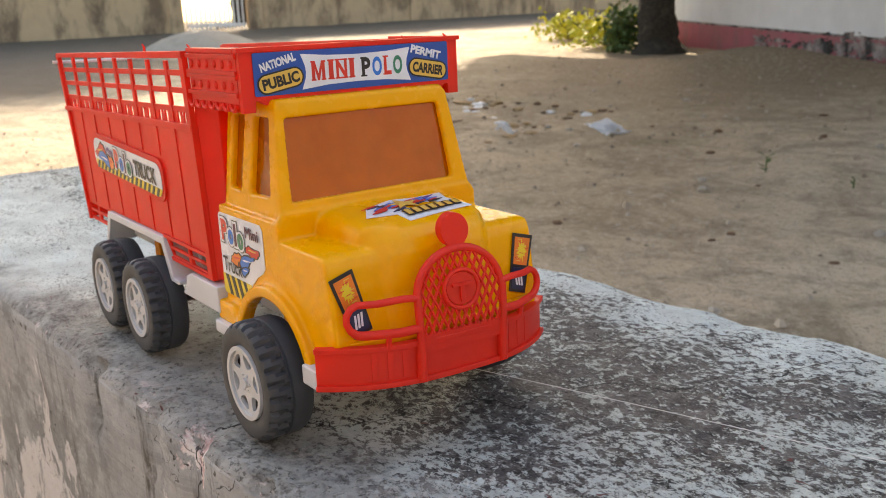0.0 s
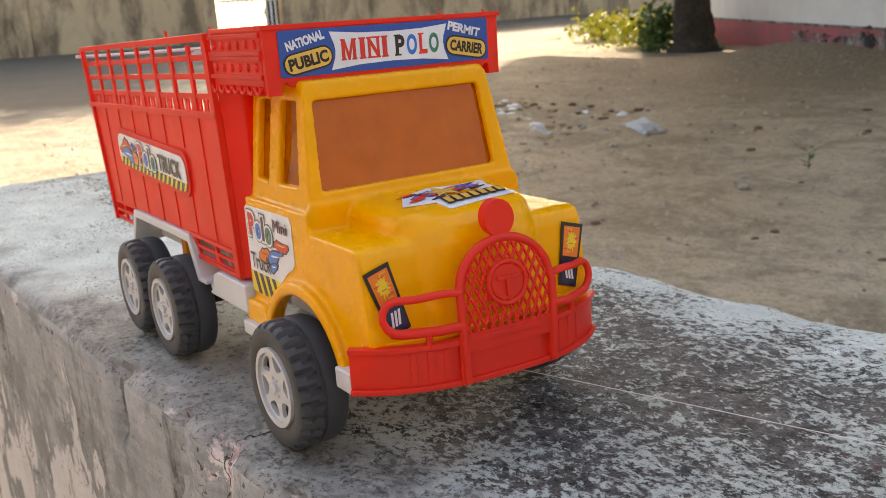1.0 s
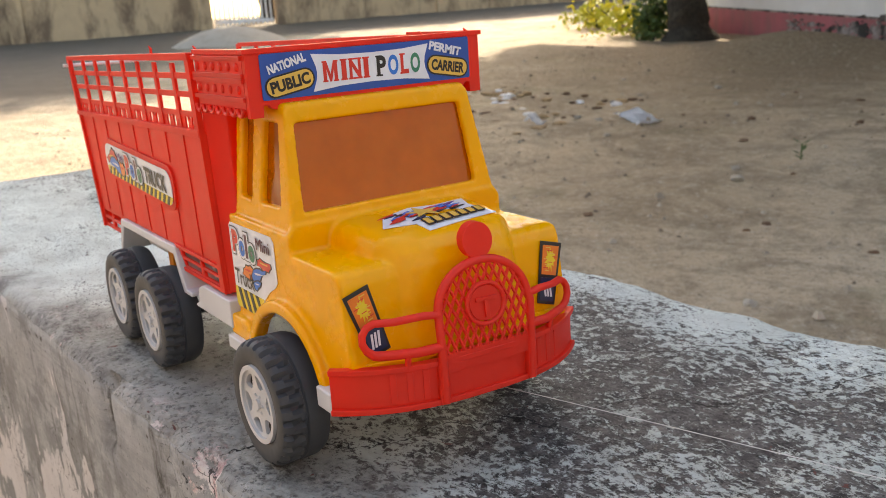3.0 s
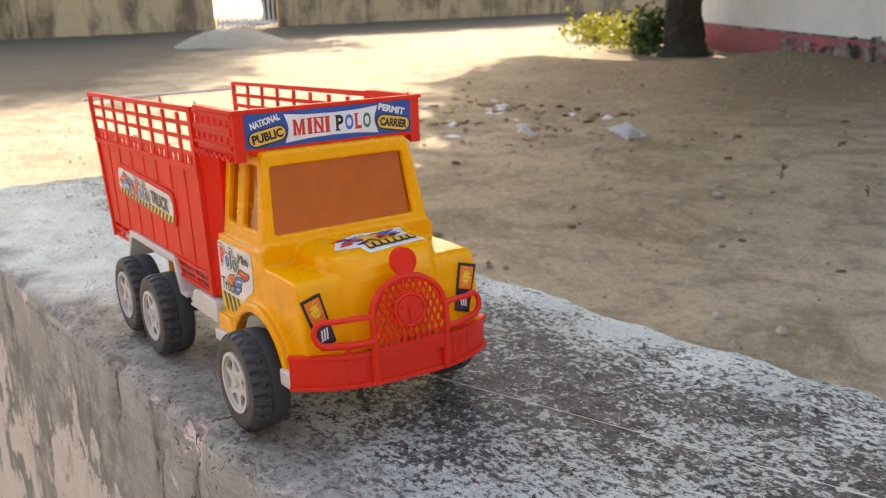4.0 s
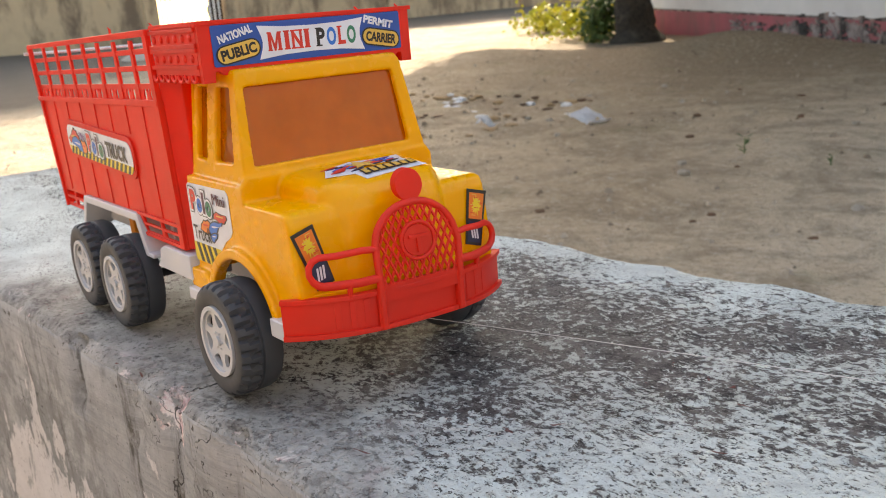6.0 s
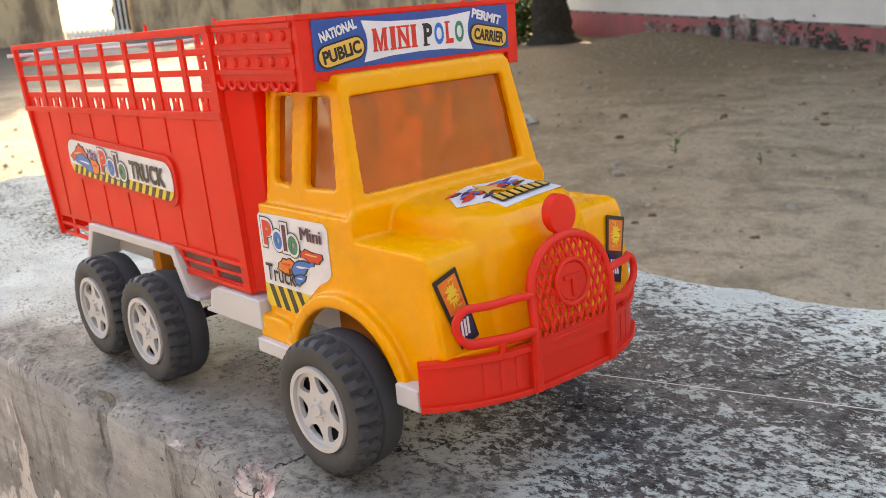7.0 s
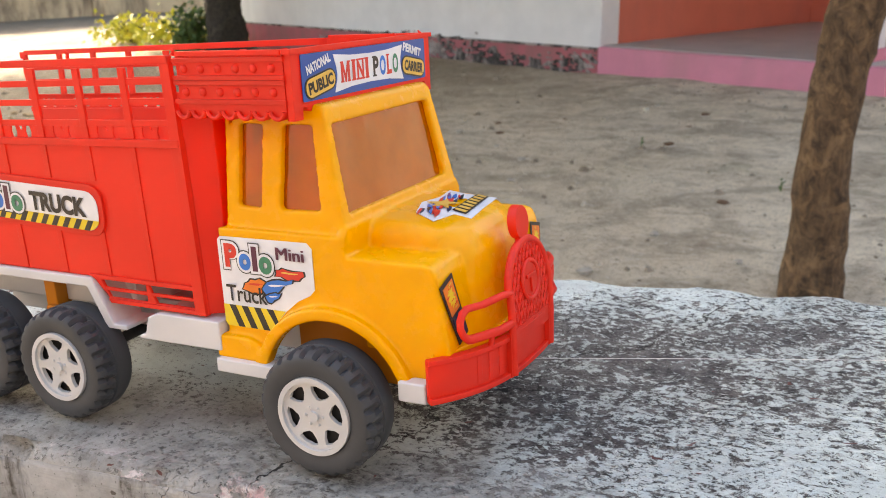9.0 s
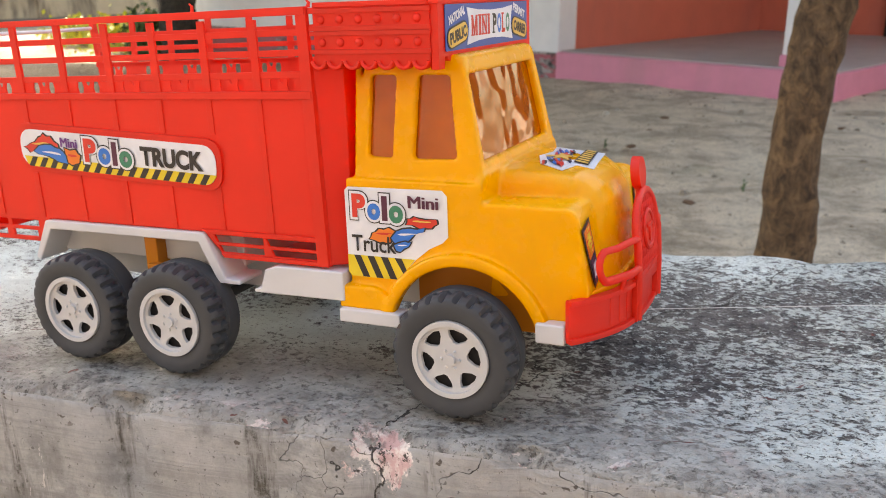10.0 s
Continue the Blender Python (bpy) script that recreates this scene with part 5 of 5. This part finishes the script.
board = patch("sign_board", rounded(-0.66, 0.655, 0.0, 0.235, 0.012), INK_BLUE, truck, sign_fn, 0.008, "blue printed sign board with white banner and yellow plates")
ban = [(-0.37, 0.215), (-0.2, 0.20), (0.0, 0.195), (0.2, 0.20), (0.37, 0.215), (0.345, 0.15), (0.34, 0.115), (0.345, 0.08), (0.37, 0.018), (0.2, 0.035), (0.0, 0.04), (-0.2, 0.035), (-0.37, 0.018), (-0.345, 0.08), (-0.34, 0.115), (-0.345, 0.15)]
patch("banner", ban, INK_WHITE, board, sign_fn, 0.011)
sl = lambda lift: (lambda a, b: sign_fn(a, b, lift))
for ch, a0, a1, ink in (("M", -0.31, -0.215, INK_RED), ("I", -0.195, -0.165, INK_RED), ("N", -0.147, -0.075, INK_RED), ("I", -0.057, -0.027, INK_RED),
                        ("P", 0.025, 0.085, INK_BLACK), ("O", 0.098, 0.165, INK_SKY), ("L", 0.180, 0.232, INK_RED), ("O", 0.245, 0.31, INK_GREEN)):
    if ch == "M":
        half = [(0.5, 0.36), (0.28, 1), (0, 1), (0, 0.92), (0.05, 0.92), (0.05, 0.08), (0, 0.08), (0, 0), (0.32, 0), (0.32, 0.08), (0.26, 0.08), (0.26, 0.62), (0.44, 0)]
        patch("letter", [(a0 + (a1 - a0) * u, 0.062 + 0.11 * v) for u, v in half + [(1 - u, v) for u, v in half[:0:-1]]], ink, board, sign_fn, 0.0125)
        continue
    lettering("letter", ch, ink, board, sl(0.0125), a0, a1, 0.062, 0.172, bold=0.04)
    if ch in "INPL":
        for b in (0.062, 0.165):
            patch("serif", rect(a0 - 0.006, (a1 if ch not in "PL" else (a0 + a1) / 2) + 0.006, b, b + 0.009), ink, board, sign_fn, 0.0119)
for sg, word, over in ((-1, "PUBLIC", "NATIONAL"), (1, "CARRIER", "PERMIT")):
    c, deg = sg * 0.50, -sg * 10
    plate = patch("plate_border", turned(rounded(-0.145, 0.145, -0.056, 0.056, 0.055), c, 0.078, deg), INK_BLACK, board, sign_fn, 0.011)
    patch("plate", turned(rounded(-0.135, 0.135, -0.047, 0.047, 0.046), c, 0.078, deg), INK_GOLD, board, sign_fn, 0.0125)
    lettering("lettering", word, INK_BLACK, board, sl(0.014), c - 0.115, c + 0.115, 0.047, 0.109, turn=deg, bold=0.045)
    lettering("lettering", over, INK_WHITE, board, sl(0.0125), c - 0.125 + sg * 0.0, c + 0.10, 0.154, 0.203, turn=-sg * 14, bold=0.05)


# -- side sticker on the bed --
def bed_fn(a, b, lift=0.0):
    c, s = math.cos(radians(-2.6)), math.sin(radians(-2.6))
    x, z = -2.29 + a * c - b * s, 1.312 + a * s + b * c
    return (x, -(0.705 + 0.028 * (z - 0.72) + 0.019 + lift), z)


ss = patch("bed_sticker", rounded(-0.765, 0.765, -0.12, 0.12, 0.09), INK_WHITE, truck, bed_fn, 0.005, "white side sticker with flame, coloured letters and hazard band")
patch("hazard_band", [(-0.74, -0.055), (0.765, -0.055), (0.755, -0.075), (0.72, -0.108), (0.675, -0.12), (-0.675, -0.12), (-0.72, -0.108)], INK_YELLOW, ss, bed_fn, 0.007)
for k in range(16):
    a = -0.70 + 0.09 * k
    patch("hazard_stripe", [(a + 0.03, -0.056), (a + 0.072, -0.056), (a + 0.032, -0.119), (a - 0.01, -0.119)], INK_BLACK, ss, bed_fn, 0.009)
tongues(ss, bed_fn, (
    (INK_RED, [(-0.73, 0.005), (-0.67, 0.03), (-0.60, 0.07), (-0.56, 0.098), (-0.50, 0.085), (-0.445, 0.04), (-0.42, -0.01), (-0.50, 0.0), (-0.60, -0.02), (-0.68, -0.03)]),
    (INK_ORANGE, [(-0.39, 0.02), (-0.30, 0.015), (-0.265, -0.02), (-0.28, -0.065), (-0.34, -0.085), (-0.39, -0.05)]),
    (INK_SKY, [(-0.65, -0.02), (-0.60, 0.018), (-0.50, 0.03), (-0.43, 0.01), (-0.385, -0.03), (-0.375, -0.08), (-0.43, -0.075), (-0.49, -0.055), (-0.56, -0.04)])), 0.0095)
bl = lambda lift: (lambda a, b: bed_fn(a, b, lift))
lettering("lettering", "Mini", INK_PURPLE, ss, bl(0.011), -0.42, -0.288, 0.025, 0.085, heavy=0.004)
for ch, a0, a1, b0, b1, ink in (("P", -0.228, -0.128, -0.055, 0.095, INK_RED), ("o", -0.115, -0.018, -0.06, 0.045, INK_SKY), ("l", -0.005, 0.035, -0.06, 0.09, INK_MAROON), ("o", 0.05, 0.15, -0.065, 0.04, INK_GREEN)):
    lettering("letter_outline", ch, INK_BLACK, ss, bl(0.0105 + (a0 + 0.3) * 0.0009), a0 - 0.021, a1 + 0.021, b0 - 0.021, b1 + 0.021, bold=0.085)
    lettering("letter_edge", ch, INK_WHITE, ss, bl(0.0115 + (a0 + 0.3) * 0.0009), a0 - 0.014, a1 + 0.014, b0 - 0.014, b1 + 0.014, bold=0.075)
    lettering("letter", ch, ink, ss, bl(0.0125 + (a0 + 0.3) * 0.0009), a0, a1, b0, b1, bold=0.055)
lettering("lettering", "TRUCK", INK_BLACK, ss, bl(0.011), 0.215, 0.68, -0.04, 0.08, bold=0.045)


# -- bumper, grille guard --
def bump_x(y):
    return 0.845 - 0.255 * (abs(y) / 0.8) ** 2.8


def sagged(bm):
    """The moulding sits a little askew on the cab and leans back at the top."""
    for v in bm.verts:
        v.co.x -= 0.10 * max(0.0, v.co.z - 0.76)
        v.co.z -= 0.035 * v.co.y + 0.022 * max(0.0, min(1.0, (0.75 - v.co.z) / 0.08))
    return bm


def make_bumper():
    bm = bm_new()
    ys = [-0.78 + 0.04875 * k for k in range(33)]

    def strip(z0, z1, d0, d1, yy=ys):
        rows = []
        for y in yy:
            n = Vector((1, (bump_x(y - 0.01) - bump_x(y + 0.01)) / 0.02 * 1.0, 0)).normalized()
            p = Vector((bump_x(y), y, 0))
            rows.append([bm.verts.new(p + n * d + Vector((0, 0, z))) for d, z in ((d0, z0), (d1, z0), (d1, z1), (d0, z1))])
        for A, B in zip(rows, rows[1:]):
            for k in range(4):
                bm.faces.new((A[k], A[(k + 1) % 4], B[(k + 1) % 4], B[k]))
        bm.faces.new(rows[0])
        bm.faces.new(rows[-1][::-1])
    strip(0.45, 0.665, -0.035, 0.0)
    bumper = toy("bumper", sagged(bm), RED, label="red plastic bumper, curved at the ends", bevel=0.006)
    pieces = [("bumper_lip", (0.645, 0.672, -0.03, 0.02)), ("bumper_lip", (0.438, 0.468, -0.03, 0.022))]
    for sg in (-1, 1):
        pieces += [("bumper_rib", (0.48, 0.635, -0.002, 0.004, [sg * y - 0.016, sg * y + 0.016])) for y in (0.36, 0.44, 0.52)]
        pieces.append(("guard_foot", (0.44, 0.68, -0.002, 0.03, [sg * 0.275 - 0.025, sg * 0.275 + 0.025])))
    for name, d in pieces:
        bm = bm_new()
        strip(*d)
        toy(name, sagged(bm), RED, bumper, bevel=0.004)
    # guard: arched frame with diamond lattice
    bm = bm_new()
    gx = 0.86
    frame_pts = [(gx, -0.275, 0.45), (gx, -0.28, 0.66), (gx, -0.285, 0.86)] + [(gx - 0.01, y, z) for y, z in arc(0, 0.875, 0.28, 172, 8, 16, 0.235)] + [(gx, 0.285, 0.86), (gx, 0.28, 0.66), (gx, 0.275, 0.45)]
    tube(bm, frame_pts, 0.022, 8)

    def inside(y, z):
        return abs(y) < 0.275 and z > 0.66 and (z < 0.875 or (y / 0.275) ** 2 + ((z - 0.875) / 0.23) ** 2 < 1)
    for sg in (-1, 1):
        for k in range(-9, 16):
            run = []
            for j in range(60):
                z = 0.655 + j * 0.0082
                y = sg * (-0.275 + k * 0.05 + (z - 0.66) * 0.52)
                if inside(y, z):
                    run.append((gx - 0.008, y, z))
            if len(run) > 2:
                tube(bm, [run[0], run[len(run) // 2], run[-1]], 0.009, 5)
    slab(bm, [(-0.27, 0.6), (0.27, 0.6), (0.27, 0.69), (-0.27, 0.69)], [], 0.0, 0.03, lambda a, b, t: (gx - 0.03 + t, a, b))
    guard = toy("grille_guard", sagged(bm), RED, bumper, "red lattice grille guard with round emblem", smooth=60)
    bm = bm_new()
    tube(bm, [(gx + 0.004, y, z) for y, z in arc(0, 0.89, 0.115, 0, 345, 22, 0.105)], 0.013, 6, True)
    slab(bm, arc(0, 0.89, 0.10, 0, 345, 22, 0.09), [], 0, 0.014, lambda a, b, t: (gx - 0.008 + t, a, b))
    box(bm, gx + 0.004, gx + 0.018, -0.065, 0.065, 0.905, 0.925)
    box(bm, gx + 0.004, gx + 0.018, -0.014, 0.014, 0.82, 0.925)
    toy("emblem", sagged(bm), RED, bumper, "raised round emblem", bevel=0.004)
    bm = bm_new()
    slab(bm, arc(0, 1.205, 0.092, 0, 348, 28), [], 0.0, 0.05, lambda a, b, t: (gx - 0.055 + t, a, b))
    box(bm, gx - 0.045, gx - 0.015, -0.04, 0.04, 1.09, 1.14)
    toy("medallion", sagged(bm), RED, bumper, "round red disc on top of the guard", bevel=0.018, segs=3)
    for sg in (-1, 1):
        bm = bm_new()
        pts = [(0.86, sg * 0.28, 0.885), (0.848, sg * 0.36, 0.893), (0.80, sg * 0.50, 0.88)]
        pts += [(0.755 - 0.02 * math.cos(radians(a)), sg * (0.572 + 0.078 * math.cos(radians(a))), 0.80 + 0.078 * math.sin(radians(a))) for a in (80, 50, 20, -10, -40, -70, -90)]
        pts += [(0.79, sg * 0.50, 0.722), (0.84, sg * 0.4, 0.725), (0.86, sg * 0.28, 0.73)]
        tube(bm, pts, 0.0195, 8)
        tube(bm, [(0.82, sg * 0.45, 0.725), (0.80, sg * 0.45, 0.655)], 0.016, 6)
        toy("guard_bar", sagged(bm), RED, bumper, smooth=80)
    return bumper


make_bumper()


# -- chassis, tank, boards --
def make_chassis():
    bm = bm_new()
    box(bm, -3.0, 0.6, -0.30, 0.30, 0.40, 0.60)
    ch = toy("chassis", bm, WHITE_P, label="white plastic chassis", bevel=0.012)
    pieces = [("rear_subframe", (-3.05, -1.55, -0.52, 0.52, 0.60, 0.855)), ("cab_floor", (-0.8, 0.6, -0.6, 0.6, 0.78, 0.81))]
    for sg in (-1, 1):
        pieces.append(("bumper_mount", (0.42, 0.58, sg * 0.72 - 0.048, sg * 0.72 + 0.048, 0.425, 0.535)))
        pieces.append(("wheel_well", (-0.38, 0.42, sg * 0.44 - 0.03, sg * 0.44 + 0.03, 0.36, 0.775)))
    for name, d in pieces:
        bm = bm_new()
        box(bm, *d)
        toy(name, bm, ORANGE_P if name in ("cab_floor", "wheel_well") else WHITE_P, ch, bevel=0.012)
    for sg in (-1, 1):
        fn = lambda a, b, t: (a, sg * (0.735 - t), b)
        bm = bm_new()
        slab(bm, [(-3.085, 0.60), (-2.955, 0.86), (-1.68, 0.862), (-1.545, 0.585), (-1.44, 0.585), (-1.44, 0.555), (-1.60, 0.555), (-1.725, 0.80), (-2.92, 0.80), (-3.05, 0.575)], [], 0.0, 0.24, fn)
        toy("wheel_arch", bm, WHITE_P, ch, "white wheel arch over the rear wheels", bevel=0.01)
        bm = bm_new()
        slab(bm, [(-1.335, 0.525), (-0.72, 0.53), (-0.72, 0.70), (-1.17, 0.70), (-1.25, 0.67), (-1.285, 0.56), (-1.335, 0.545)], [], -0.01, 0.28, fn)
        toy("fuel_tank", bm, WHITE_P, ch, "white plastic fuel tank", bevel=0.078, segs=5)
        bm = bm_new()
        box(bm, -0.745, -0.36, sg * 0.71 - 0.06, sg * 0.71 + 0.06, 0.415, 0.495)
        toy("running_board", bm, WHITE_P, ch, bevel=0.01)
        bm = bm_new()
        box(bm, -2.26, -2.16, sg * 0.55 - 0.06, sg * 0.55 + 0.06, 0.30, 0.86)
        box(bm, -2.22, -2.14, sg * 0.62 - 0.03, sg * 0.62 + 0.03, 0.42, 0.60)
        toy("axle_bracket", bm, ORANGE_P, ch, "orange plastic axle bracket", bevel=0.01)
    for x in (0.0, -1.855, -2.632):
        bm = bm_new()
        tube(bm, [(x, -0.8, 0.335), (x, 0.8, 0.335)], 0.035, 10)
        toy("axle", bm, DARK, ch)


make_chassis()


# -- wheels --
def make_wheel():
    n = 104
    w = new("wheel")
    w.parent = truck
    tagged(w, "grey ribbed rubber wheel with pale six-spoked rim")
    bm = bm_new()
    # (radius, y, notch depth) from the outer bead to the inner one; outer face at y = 0
    prof = [(0.212, 0.045, 0), (0.22, 0.012, 0), (0.245, 0.0, 0), (0.30, -0.003, 0), (0.326, 0.004, 0.010), (0.341, 0.02, 0.026), (0.349, 0.05, 0.030), (0.351, 0.095, 0.030), (0.350, 0.118, 0.018),
            (0.348, 0.123, 0), (0.337, 0.128, 0), (0.337, 0.136, 0), (0.348, 0.142, 0), (0.351, 0.165, 0), (0.348, 0.23, 0), (0.332, 0.265, 0), (0.29, 0.28, 0), (0.20, 0.28, 0)]
    rings = []
    for k in range(n):
        a = k * math.tau / n
        rings.append([bm.verts.new(((r - (d if (k + (1 if y > 0.06 else 0)) % 4 < 1 else 0)) * math.cos(a), y, (r - (d if (k + (1 if y > 0.06 else 0)) % 4 < 1 else 0)) * math.sin(a))) for r, y, d in prof])
    for k in range(n):
        A, B = rings[k], rings[(k + 1) % n]
        for j in range(len(prof) - 1):
            bm.faces.new((A[j], A[j + 1], B[j + 1], B[j]))
    toy("tyre", bm, RUBBER, w, "grey rubber tyre with notched tread", smooth=35)
    bm = bm_new()
    fn = lambda a, b, t: (a, t, b)
    holes = []
    for k in range(6):
        a = 60 * k + 12
        holes.append([(r * math.cos(radians(a + d)), r * math.sin(radians(a + d))) for r, d in ((0.098, -6), (0.135, -20), (0.165, -21), (0.172, -10), (0.172, 10), (0.165, 21), (0.135, 20), (0.098, 6))])
    slab(bm, arc(0, 0, 0.19, 0, 354, 59), holes, 0.012, 0.035, fn)
    for r0, r1, y0, y1 in ((0.19, 0.217, -0.006, 0.05), (0.0, 0.03, -0.004, 0.03)):
        slab(bm, arc(0, 0, r1, 0, 354, 59), [arc(0, 0, r0, 0, 354, 59)] if r0 else [], y0, y1, fn)
    for k in range(6):
        c = Matrix.Translation((0.052 * math.cos(k * 1.047), 0.012, 0.052 * math.sin(k * 1.047)))
        bmesh.ops.create_icosphere(bm, subdivisions=1, radius=0.011, matrix=c)
    toy("rim", bm, RIM, w, "pale grey six-spoked plastic rim", bevel=0.004)
    bm = bm_new()
    slab(bm, arc(0, 0, 0.215, 0, 348, 29), [], 0.06, 0.09, fn)
    toy("hub", bm, DARK, w)
    return w


first = make_wheel()
first.location = (0, -0.925 * U, 0.335 * U)
for x, sg, turn in ((-1.855, -1, 20), (-2.632, -1, 47), (0, 1, 9), (-1.855, 1, 31), (-2.632, 1, 3)):
    copy_thing(first, pose(x * U, sg * 0.925 * U, 0.335 * U, 0, -turn, 0 if sg < 0 else 180))


# ---- the pull string ----
def pull_string():
    bm = bm_new()
    pts = [Vector((0.45 + 0.6 * k, 0.19 + 0.145 * k * 0.9, 0.30 + 0.035 * k - 0.0008 * k * k)) * U for k in range(40)]
    tube(bm, pts, 0.00018, 5)
    ob = part("pull_string", bm, STRING)
    ob.location.z = TOP
    tagged(ob, "thin white pull string tied under the truck's bumper", "string")


pull_string()
